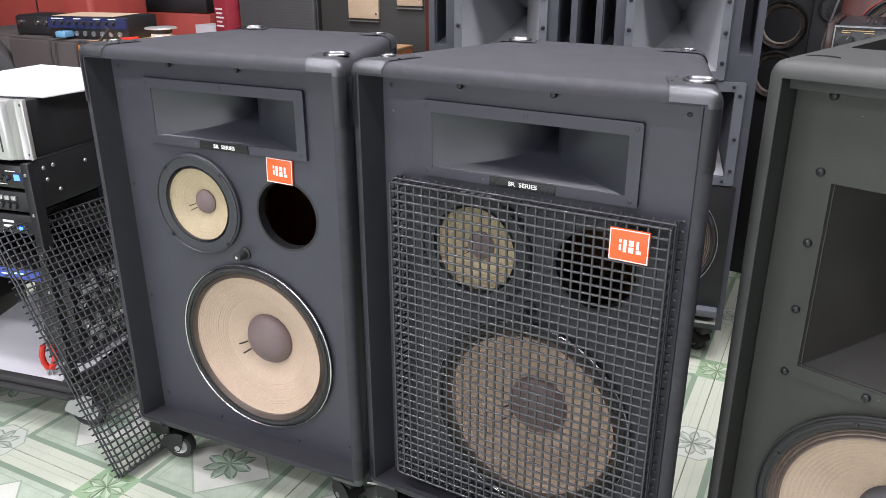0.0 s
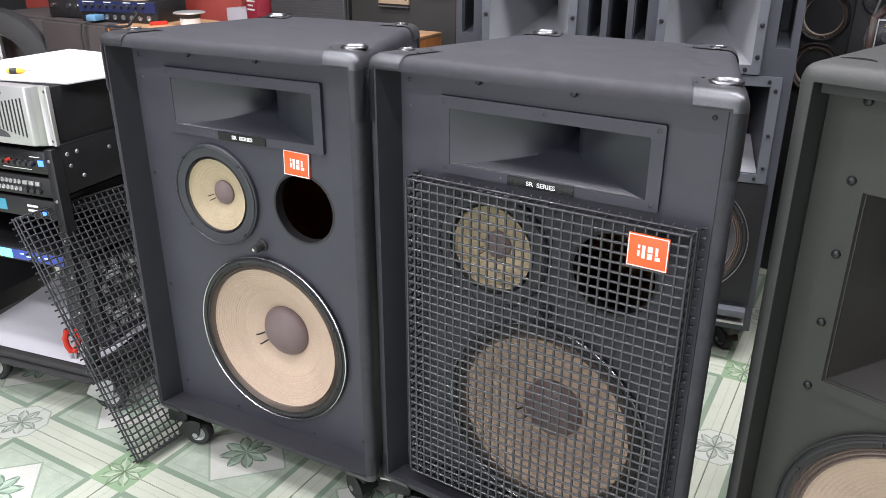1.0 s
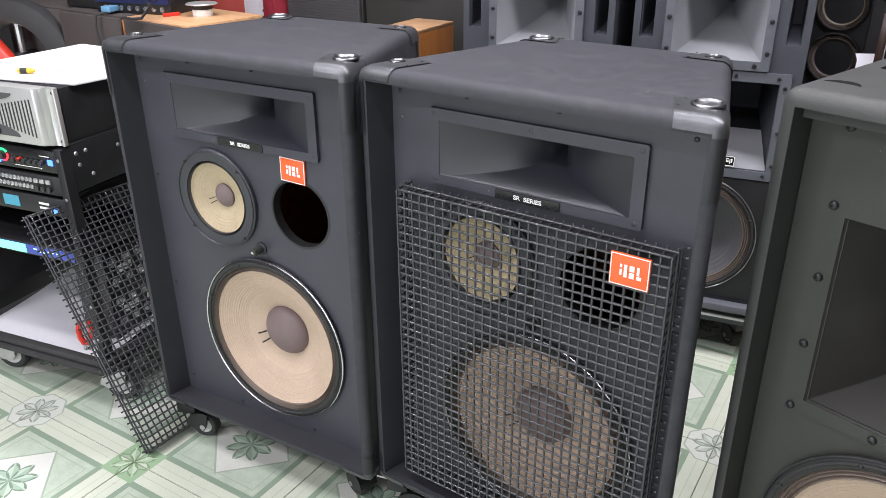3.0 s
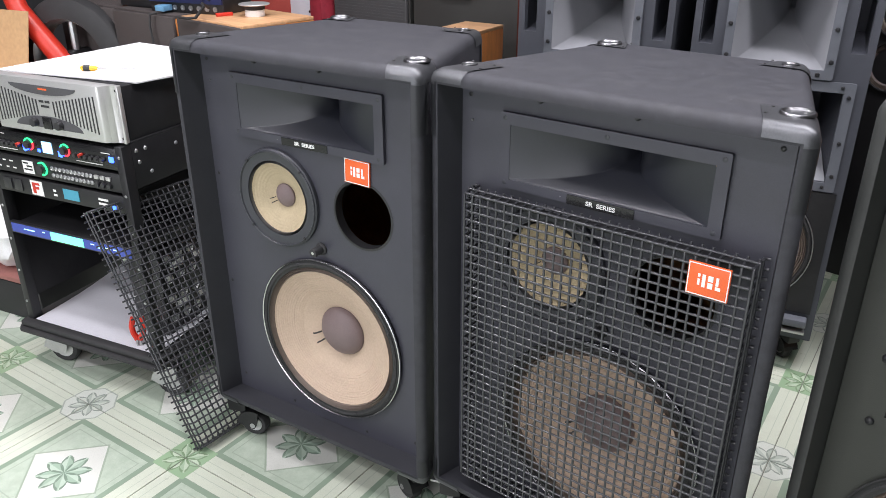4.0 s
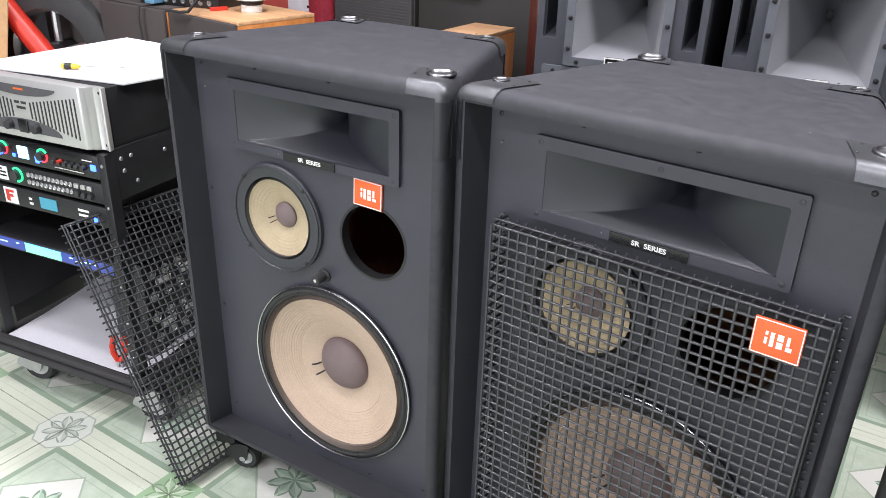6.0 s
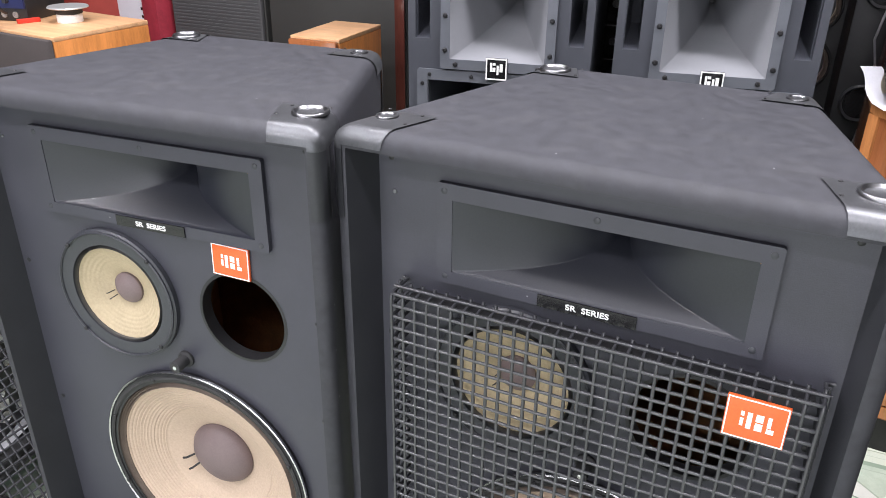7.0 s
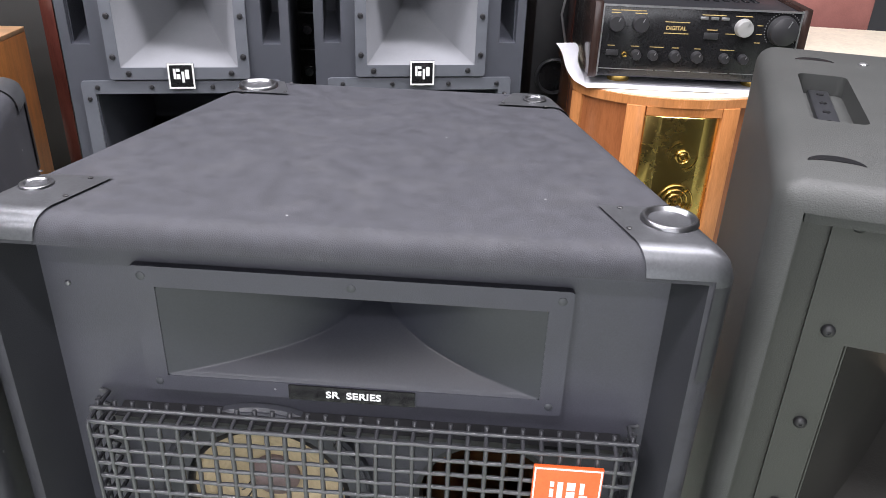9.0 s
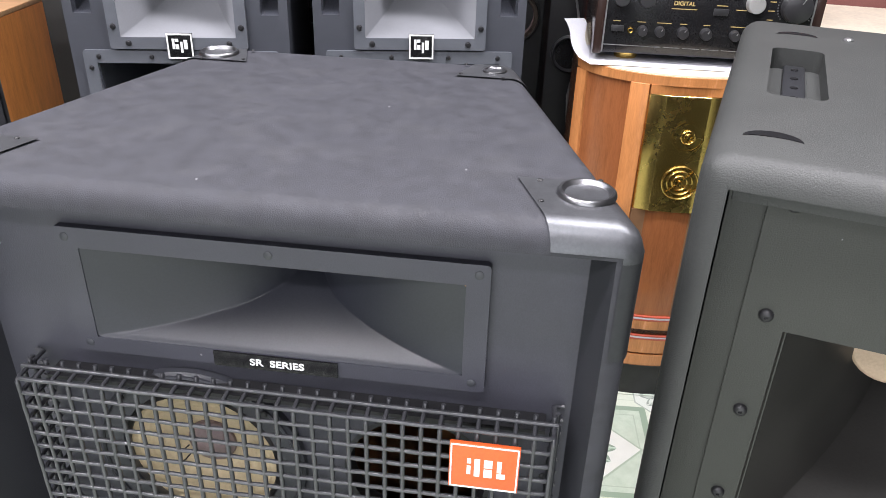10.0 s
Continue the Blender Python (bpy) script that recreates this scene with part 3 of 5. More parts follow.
def stage_speaker(m, label, mid_cone, woofer_cone, grille):
    t = thing("stage_loudspeaker", m, label, "loudspeaker", "pair of stage loudspeakers")
    part("cabinet", speaker_shell(), [VINYL, INNER, LIPSHADE], t)
    bw = half_width(LIP) - 0.0195
    wu, wz, wr = 0.029, 0.381, 0.197
    mu, mz, mr = -0.087, 0.697, 0.112
    pu, pz, pr = 0.137, 0.702, 0.073
    hu0, hu1, hz0, hz1 = -0.195, 0.199, 0.822, 0.957
    holes = [circle_pts(wu, wz, wr * 0.93), circle_pts(mu, mz, mr * 0.93), circle_pts(pu, pz, pr), rect_pts(hu0 + 0.015, hu1 - 0.015, hz0 + 0.015, hz1 - 0.012)]
    part("baffle_board", plate(rect_pts(-bw, bw, ZB + 0.0235, ZT - 0.0235), holes, LIP, LIP + 0.018), BAFFLE, t)
    port = part("port_tube", spun([(pr + 0.002, 0.0005), (pr - 0.003, 0.001), (pr - 0.0035, -0.004), (pr - 0.0035, -0.020), (pr, -0.020)], facing(pu, LIP, pz), 44), BLACK, t, "open black bass port")
    # horn
    hy = LIP - 0.008
    mouth = (hu0 + 0.021, hu1 - 0.021, hz0 + 0.017, hz1 - 0.021)
    flange = part("horn_flange", plate(rect_pts(hu0, hu1, hz0, hz1, 0.004), [rect_pts(mouth[0], mouth[1], mouth[2], mouth[3])], hy, LIP - 0.0005), BAFFLE, t, "moulded black horn mouth")
    mid = (hu0 + hu1) / 2 + 0.012
    part("horn_throat", horn_loft(mouth, (mid - 0.006, mid + 0.006, 0.900, 0.916), 0.135, hy + 0.001, 2.9, 22, 1.05), HORNSHADE, flange)
    for su, sz in ((hu0 + 0.010, hz1 - 0.010), (mid - 0.01, hz1 - 0.010), (hu1 - 0.010, hz1 - 0.010), (hu0 + 0.012, hz0 + 0.010), (hu1 - 0.012, hz0 + 0.010)):
        part("screw", dome_screw(bmesh.new(), facing(su, hy, sz), 0.0042, 0.0012), RINGPL, flange)
    lab = part("name_strip", box(-0.058, 0.062, hy - 0.0022, hy - 0.0004, hz0 + 0.0005, hz0 + 0.0165), GLOSSBLK, flange, "glossy black strip with white letters")
    lettering("SR  SERIES", 0.0104, WHITE, lab, pose(0.004, hy - 0.0028, hz0 + 0.0085, 90) @ Matrix.Diagonal((1.16, 1, 1, 1)))
    # drivers
    add_driver(t, "midrange_driver", mu, LIP, mz, mr, 0.0785, 0.0262, 0.025, mid_cone, 5, None, 4, "cream paper midrange cone in black ring", CAP, EDGE, 0.74, 0.0004, RINGPL)
    add_driver(t, "woofer", wu, LIP, wz, wr, 0.1655, 0.0595, 0.052, woofer_cone, 13, CHROME, 8, "tan ribbed paper woofer with bright rim")
    knob = part("catch", spun([(0, 0.03), (0.009, 0.03), (0.010, 0.028), (0.010, 0.006), (0.014, 0.004), (0.014, 0), (0, 0)], facing(0.022, LIP, 0.603), 18), RUBBER, t, "black rubber grille catch")
    part("catch_hole", spun([(0, 0.0305), (0.0035, 0.0305), (0.0035, 0.0302), (0, 0.0300)], facing(0.022, LIP, 0.603), 10), CHROME, knob)
    # screws round the board and under the lip
    for su, sz in ((-0.262, 0.975), (-0.258, 0.93), (0.262, 0.975), (0.262, 0.72), (0.262, 0.55), (0.262, 0.36), (-0.268, 0.72), (-0.268, 0.45), (-0.26, 0.19), (-0.1, 0.165), (0.12, 0.162), (0.255, 0.185)):
        part("screw", dome_screw(bmesh.new(), facing(su, LIP, sz), 0.0028 if abs(sz - 0.93) < 0.01 else 0.004, 0.002), NICKEL if abs(sz - 0.93) < 0.01 else BLACK, t)
    for su in (-0.12, 0.05):
        part("screw", dome_screw(bmesh.new(), facing(su, LIP - 0.004, ZT - 0.036), 0.006, 0.006), BLACK, t)
    # corners, cups and casters
    for sx in (-1, 1):
        for back in (False, True):
            for top in (True, False):
                c = part("corner_bracket", bracket(sx, back, top), [GUN, BLKSTEEL], t, "pressed gunmetal corner bracket")
                if top:
                    y = 0.392 if back else 0.060
                    u = sx * (0.170 if back else 0.270)
                    zz = ZT + 0.0022
                    if (sx > 0) != back:
                        part("stacking_cup", spun([(0.0242, 0), (0.0238, 0.0022), (0.0222, 0.0038), (0.0204, 0.0038), (0.0190, 0.0022), (0.0170, 0.0002)], pose(u, y, zz), 40), NICKEL, c, "chromed stacking cup")
                        part("cup_floor", spun([(0.0178, 0.0006), (0, 0.0006)], pose(u, y, zz), 24), GUN, c)
                    else:
                        part("stacking_cup", spun([(0.0145, 0), (0.014, 0.0016), (0.0125, 0.0024), (0.0105, 0.0022), (0.009, 0.0006)], pose(u, y, zz), 28), NICKEL, c, "small chromed stacking cup")
                        part("cup_floor", spun([(0.0095, 0.0006), (0.004, 0.0009), (0, 0.0022)], pose(u, y, zz), 24), GUN, c)
                    for du, dy in ((-0.036, 0.02), (0.012, -0.028), (-0.038, -0.02)):
                        part("rivet", dome_screw(bmesh.new(), pose(u + sx * du, y - dy * (-1 if back else 1), zz), 0.0024, 0.0012), BLACK, c)
    for sx, y, a in ((-1, 0.050, -72), (1, 0.075, 70), (-1, 0.36, 20), (1, 0.36, 80)):
        add_caster(t, sx * (half_width(y) - (0.004 if a == -72 else 0.055)), y, ZB, a, 0.036, None, 0.046 if a == -72 else 0.026)
    if grille:
        g = part("grille_screen", box(-0.225, 0.258, 0.030, LIP - 0.001, 0.796, 0.800), BLACK, t, "black woven wire grille bent round its edges")
        add_grille(g, -0.238, 0.265, 0.185, 0.812, 0.006, LIP - 0.001, top_back=0.031)
        add_badge(g, 0.206, 0.777, 0.0025, 0.063, 0.053, 0.0)
    else:
        add_badge(t, 0.130, 0.795, LIP - 0.0005, 0.062, 0.051, 2.0)
    return t


MA, MB = pose(-0.916, 1.365, 0, 0, 0, 3.8), pose(-0.2915, 1.405, 0, 0, 0, -1.6)
stage_speaker(MA, "black stage loudspeaker on casters, grille off, tan cones bare", CREAMCONE, TANCONE, False)
stage_speaker(MB, "black stage loudspeaker on casters behind a wire grille", YELLOWCONE, WARMCONE, True)

# ---- loose wire grille leaning on the rack ----
lean = Matrix(((0.0, -0.876, -0.482, -1.214), (1.0, 0, 0, 1.272), (0, -0.482, 0.876, 0.024), (0, 0, 0, 1)))
lg = thing("loose_grille", lean, "black woven wire grille leaning on the equipment rack", "grille")
add_grille(lg, 0.0, 0.50, 0.0, 0.645, 0.0, 0.042)


# ---- the grey horn loudspeaker beside the pair ----
def side_speaker():
    t = thing("horn_loudspeaker", pose(0.065, 1.465, 0, 0, 0, -16), "rough dark grey horn loudspeaker with recessed front and tan woofer", "loudspeaker")
    w, dp, zt, lip = 0.54, 0.56, 1.06, 0.055
    bm = prism(bmesh.new(), ((0, 0), (w, 0), (w, dp), (0, dp)), 0.03, zt, 0.022, 5)
    f = max((f for f in bm.faces if f.normal.y < -0.99), key=lambda f: f.calc_area())
    bmesh.ops.inset_region(bm, faces=[f], thickness=0.003, depth=0.0)
    ex = bmesh.ops.extrude_face_region(bm, geom=[f])["geom"]
    bmesh.ops.delete(bm, geom=[f], context="FACES_ONLY")
    f = [g for g in ex if isinstance(g, bmesh.types.BMFace)][0]
    for v in f.verts:
        v.co.y = 0.40
    # handle well sunk in the top
    top = max((f for f in bm.faces if f.normal.z > 0.99), key=lambda f: f.calc_area())
    rim_edges = list(top.edges)
    bmesh.ops.delete(bm, geom=[top], context="FACES_ONLY")
    loops = [(rect_pts(0.040, 0.096, 0.196, 0.396, 0.010), 0.035)]
    hole_edges = []
    for pts, dz in loops:
        hi = [bm.verts.new((u, y, zt)) for u, y in pts]
        lo = [bm.verts.new((u, y, zt - dz)) for u, y in pts]
        hole_edges += [bm.edges.new((hi[k], hi[(k + 1) % len(hi)])) for k in range(len(hi))]
        for k in range(len(hi)):
            bm.faces.new((hi[k], hi[(k + 1) % len(hi)], lo[(k + 1) % len(hi)], lo[k]))
        bm.faces.new(lo)
    bmesh.ops.triangle_fill(bm, edges=rim_edges + hole_edges, use_beauty=True, use_dissolve=False)
    part("cabinet", bm, ROUGHGREY, t)
    part("baffle_board", plate(rect_pts(0.026, w - 0.026, 0.056, zt - 0.026), [circle_pts(0.27, 0.36, 0.19), rect_pts(0.10, 0.44, 0.596, 0.888)], lip, lip + 0.018), CBAFFLE, t)
    hp = part("horn_panel", plate(rect_pts(0.058, w - 0.058, 0.572, zt - 0.030, 0.003), [rect_pts(0.096, 0.444, 0.594, 0.89)], lip - 0.005, lip - 0.0004), CBAFFLE, t, "flat horn panel held by black dome bolts")
    part("horn_mouth", horn_loft((0.096, 0.444, 0.594, 0.89), (0.24, 0.30, 0.70, 0.80), 0.27, lip - 0.004, 1.3, 12, 0.8), CHORN, hp)
    part("throat_block", spun([(0, 0.03), (0.040, 0.03), (0.043, 0.027), (0.043, 0), (0, 0)], facing(0.222, lip + 0.165, 0.812), 28), BEIGE, hp, "pale throat collar deep in the horn")
    for su, sz in [(0.079, 1.012 - 0.1085 * k) for k in range(5)] + [(w - 0.079, 1.012 - 0.1085 * k) for k in range(5)] + [(0.199, 0.582), (0.341, 0.582), (0.27, 1.012)]:
        part("bolt", spun([(0.0066, 0), (0.0066, 0.0015), (0.006, 0.0034), (0.0043, 0.005), (0.0018, 0.0055), (0.0016, 0.0042), (0, 0.0042)], facing(su, lip - 0.005, sz), 14), BLACK, hp)
    part("grille_rail", box(0.028, w - 0.028, 0.018, 0.030, zt - 0.040, zt - 0.0255, bev=0.001), ROUGHGREY, t, "dull metal grille rail")
    add_driver(t, "woofer", 0.27, lip, 0.36, 0.205, 0.165, 0.062, 0.06, TANCONE, 9, RUBBER, 8, "tan ribbed paper woofer in black frame", GREYCONE)
    # flat black crescents paint the shade of two half-round pockets
    for u, y in ((0.050, 0.062), (0.066, 0.468)):
        outer = [(u + 0.024 * math.cos(radians(q)), y + 0.021 * math.sin(radians(q))) for q in range(0, 181, 12)]
        inner = [(u + 0.024 * math.cos(radians(q)), y + 0.007 * math.sin(radians(q))) for q in range(12, 169, 12)]
        cr = bmesh.new()
        vo, vi = [cr.verts.new((a, b_, zt + 0.0005)) for a, b_ in outer], [cr.verts.new((a, b_, zt + 0.0005)) for a, b_ in inner]
        vi = [vo[0]] + vi + [vo[-1]]
        for k in range(len(vo) - 1):
            q = list(dict.fromkeys((vo[k], vo[k + 1], vi[k + 1], vi[k])))
            if len(q) > 2:
                cr.faces.new(q)
        part("pocket_shade", cr, GLOSSBLK, t, "flat dark crescent drawn for a half-round slot")
    hb = part("handle_plate", box(0.056, 0.080, 0.200, 0.392, zt - 0.0345, zt - 0.018, bev=0.003), BLKSTEEL, t, "ribbed handle plate sunk in the top")
    # black sheet darkens the well floor as painted shade
    part("well_floor_shade", box(0.0405, 0.0955, 0.1965, 0.3955, zt - 0.0349, zt - 0.0345), BLACK, t)
    for k in range(5):
        for u in (0.0475, 0.068, 0.0885):
            part("rib_hole", spun([(0, 0.0015), (0.0042, 0.001), (0.0042, 0)], pose(u, 0.218 + 0.038 * k, zt - (0.018 if u == 0.068 else 0.0349)), 10), GLOSSBLK, hb)
    part("top_bolt", dome_screw(bmesh.new(), pose(0.125, 0.475, zt), 0.006, 0.003), STEEL, t)
    for u, y in ((0.06, 0.06), (w - 0.06, 0.06), (0.06, dp - 0.06), (w - 0.06, dp - 0.06)):
        part("foot", spun([(0, 0), (0.02, 0), (0.022, 0.03), (0, 0.03)], pose(u, y, 0), 16), RUBBER, t)


side_speaker()


# ---- two grey cinema horn loudspeakers behind ----
def cinema_speaker(m):
    t = thing("cinema_loudspeaker", m, "blue-grey cinema loudspeaker with bolted square horn above a woofer", "loudspeaker", "pair of cinema loudspeakers")
    hw, dp, zb, zt = 0.220, 0.45, 0.11, 1.52
    sh = bmesh.new()
    bx(sh, -hw, -hw + 0.02, 0.018, dp, zb, zt)
    bx(sh, hw - 0.02, hw, 0.018, dp, zb, zt)
    bx(sh, -hw + 0.02, hw - 0.02, dp - 0.02, dp, zb, zt)
    bx(sh, -hw + 0.02, hw - 0.02, 0.018, dp - 0.02, zt - 0.02, zt)
    bx(sh, -hw + 0.02, hw - 0.02, 0.018, dp - 0.02, zb, zb + 0.02)
    part("cabinet", sh, EVBLUE, t)
    slots = [rect_pts(s * 0.184 - 0.018, s * 0.184 + 0.018, 0.928, 1.40) for s in (-1, 1)]
    part("baffle_board", plate(rect_pts(-hw, hw, zb, zt), slots + [rect_pts(-0.112, 0.112, 0.886, 1.16), rect_pts(-0.168, 0.168, 0.592, 0.828), circle_pts(0, 0.385, 0.165)], 0.0, 0.0175), EVBLUE, t)
    for s in (-1, 1):
        part("slot_box", horn_loft((s * 0.184 - 0.0185, s * 0.184 + 0.0185, 0.9275, 1.4005), (s * 0.184 - 0.012, s * 0.184 + 0.012, 0.95, 1.38), 0.16, 0.004, 1, 2), EVBLUE, t, "deep black slot port")
    hf = part("horn_frame", plate(rect_pts(-0.137, 0.137, 0.860, 1.186, 0.006), [rect_pts(-0.114, 0.114, 0.884, 1.162)], -0.010, -0.0004), EVFRAME, t, "grey horn frame with dome bolts")
    part("horn", horn_loft((-0.114, 0.114, 0.884, 1.162), (-0.008, 0.008, 0.985, 1.015), 0.33, -0.008, 1.4, 14, 1.0), EVHORN, hf)
    lf = part("lower_frame", plate(rect_pts(-0.196, 0.196, 0.566, 0.856, 0.006), [rect_pts(-0.170, 0.170, 0.590, 0.830)], -0.006, -0.0004), EVFRAME, t, "grey bolted frame round the lower mouth")
    lm = bmesh.new()
    for a, b_ in (((-0.17, 0.02, 0.83), (-0.12, 0.26, 0.80)), ((0.17, 0.02, 0.83), (0.12, 0.26, 0.80))):
        q = [lm.verts.new(p) for p in (a, b_, (b_[0], b_[1], 0.70), (a[0], a[1], 0.59))]
        lm.faces.new(q)
    q = [lm.verts.new(p) for p in ((-0.12, 0.26, 0.70), (0.12, 0.26, 0.70), (0.12, 0.26, 0.80), (-0.12, 0.26, 0.80))]
    lm.faces.new(q)
    q = [lm.verts.new(p) for p in ((-0.17, 0.0, 0.83), (0.17, 0.0, 0.83), (0.12, 0.26, 0.80), (-0.12, 0.26, 0.80))]
    lm.faces.new(q)
    part("mouth_lining", lm, EVBLUE, lf)
    rp = bmesh.new()
    q = [rp.verts.new(p) for p in ((-0.17, 0.003, 0.591), (0.17, 0.003, 0.591), (0.14, 0.15, 0.665), (-0.14, 0.15, 0.665))]
    ex = bmesh.ops.extrude_face_region(rp, geom=[rp.faces.new(q)])["geom"]
    bmesh.ops.translate(rp, verts=[g for g in ex if isinstance(g, bmesh.types.BMVert)], vec=(0, 0.003, -0.006))
    part("ramp", rp, EVHORN, lf)
    for su, sz in [(s * 0.126, z) for s in (-1, 1) for z in (0.905, 0.985, 1.065, 1.145)] + [(s * 0.10, 0.872) for s in (-1, 1)] + [(s * 0.10, 1.174) for s in (-1, 1)]:
        part("bolt", spun([(0.006, 0), (0.006, 0.0015), (0.004, 0.0045), (0, 0.005)], facing(su, -0.010, sz), 12), BLACK, hf)
    for su, sz in [(u, z) for z in (0.843, 0.578) for u in (-0.165, -0.06, 0.06, 0.165)] + [(s * 0.183, z) for s in (-1, 1) for z in (0.82, 0.70, 0.61)]:
        part("bolt", spun([(0.005, 0), (0.005, 0.0015), (0.0035, 0.004), (0, 0.0045)], facing(su, -0.006, sz), 12), BLACK, lf)
    for bu, bz, by, q in ((0.002, 0.868, -0.012, 1.0), (0.075, 0.612, -0.004, 0.55)):
        bd = part("badge", box(-0.026 * q, 0.026 * q, -0.003, 0, -0.026 * q, 0.026 * q, bev=0.0006), GLOSSBLK, t, "black badge with white border and marks", pose(bu, by, bz, 0, 0, 0))
        part("badge_border", plate(rect_pts(-0.0255 * q, 0.0255 * q, -0.0255 * q, 0.0255 * q), [rect_pts(-0.0222 * q, 0.0222 * q, -0.0222 * q, 0.0222 * q)], -0.0036, -0.0028), WHITE, bd)
        mk = bmesh.new()
        for a in ((-0.015, -0.010, -0.006, 0.015), (-0.009, -0.002, 0.009, 0.015), (-0.009, -0.002, -0.006, 0.004), (0.001, 0.006, -0.013, 0.009), (0.008, 0.0155, -0.006, 0.013)):
            bx(mk, a[0] * q, a[1] * q, -0.0037, -0.0028, a[2] * q, a[3] * q)
        part("badge_mark", mk, WHITE, bd)
    add_driver(t, "woofer", 0.0, 0.0, 0.385, 0.178, 0.142, 0.05, 0.055, GREYCONE, 5, STEEL, 8, "grey paper woofer with a pale rim", GREYCONE)
    # black plate added to darken the front round the woofer
    part("woofer_dark_plate", plate(rect_pts(-0.205, 0.205, 0.196, 0.562), [circle_pts(0, 0.385, 0.172)], -0.004, -0.0004), BLACK, t, "added black plate round the woofer")
    part("ledge", box(-0.20, 0.20, -0.036, -0.0004, 0.164, 0.186, bev=0.003), EVFRAME, t, "grey ledge under the woofer")
    part("bottom_strip", box(-0.20, 0.20, -0.030, -0.0004, 0.140, 0.148, bev=0.001), SILVER, t, "bright strip under the ledge")
    for u, y in ((-0.17, 0.06), (0.17, 0.06), (-0.17, 0.38), (0.17, 0.38)):
        add_caster(t, u, y, zb, 40, 0.034)


for u, y in ((-0.237, 0.0), (0.252, 0.015)):
    cinema_speaker(pose(-0.54, 2.445, 0, 0, 0, 10) @ Matrix.Translation((u, y, 0)))


# ---- component stack seen between them ----
def stack():
    t = thing("component_stack", pose(-0.565, 3.02, 0, 0, 0, 6), "stack of black hi-fi components with bright trims in a dark stand", "hi-fi stack")
    st = bmesh.new()
    for s in (-1, 1):
        bx(st, s * 0.235 - 0.012, s * 0.235 + 0.012, 0, 0.35, 0, 1.35, bev=0.003)
    bx(st, -0.222, 0.222, 0.0, 0.35, 0.02, 0.05)
    part("stand", st, WOODRED, t)
    z = 0.05
    for k, h in enumerate((0.16, 0.15, 0.14, 0.16, 0.13, 0.10, 0.12, 0.15)):
        c = part("component", box(-0.21, 0.21, 0.02, 0.33, z, z + h - 0.004, bev=0.003), GLOSSBLK, t, "black component with a silver trim line")
        part("trim", box(-0.205, 0.205, 0.016, 0.0195, z + h - 0.012, z + h - 0.008), CHROME, c)
        part("dial", spun([(0, 0.012), (0.012, 0.012), (0.014, 0), (0, 0)], facing(-0.075, 0.02, z + h * 0.45), 16), CHROME, c)
        part("display", box(0.03, 0.12, 0.0165, 0.0195, z + h * 0.35, z + h * 0.6), STEEL if k % 2 else BEIGE, c)
        z += h


stack()


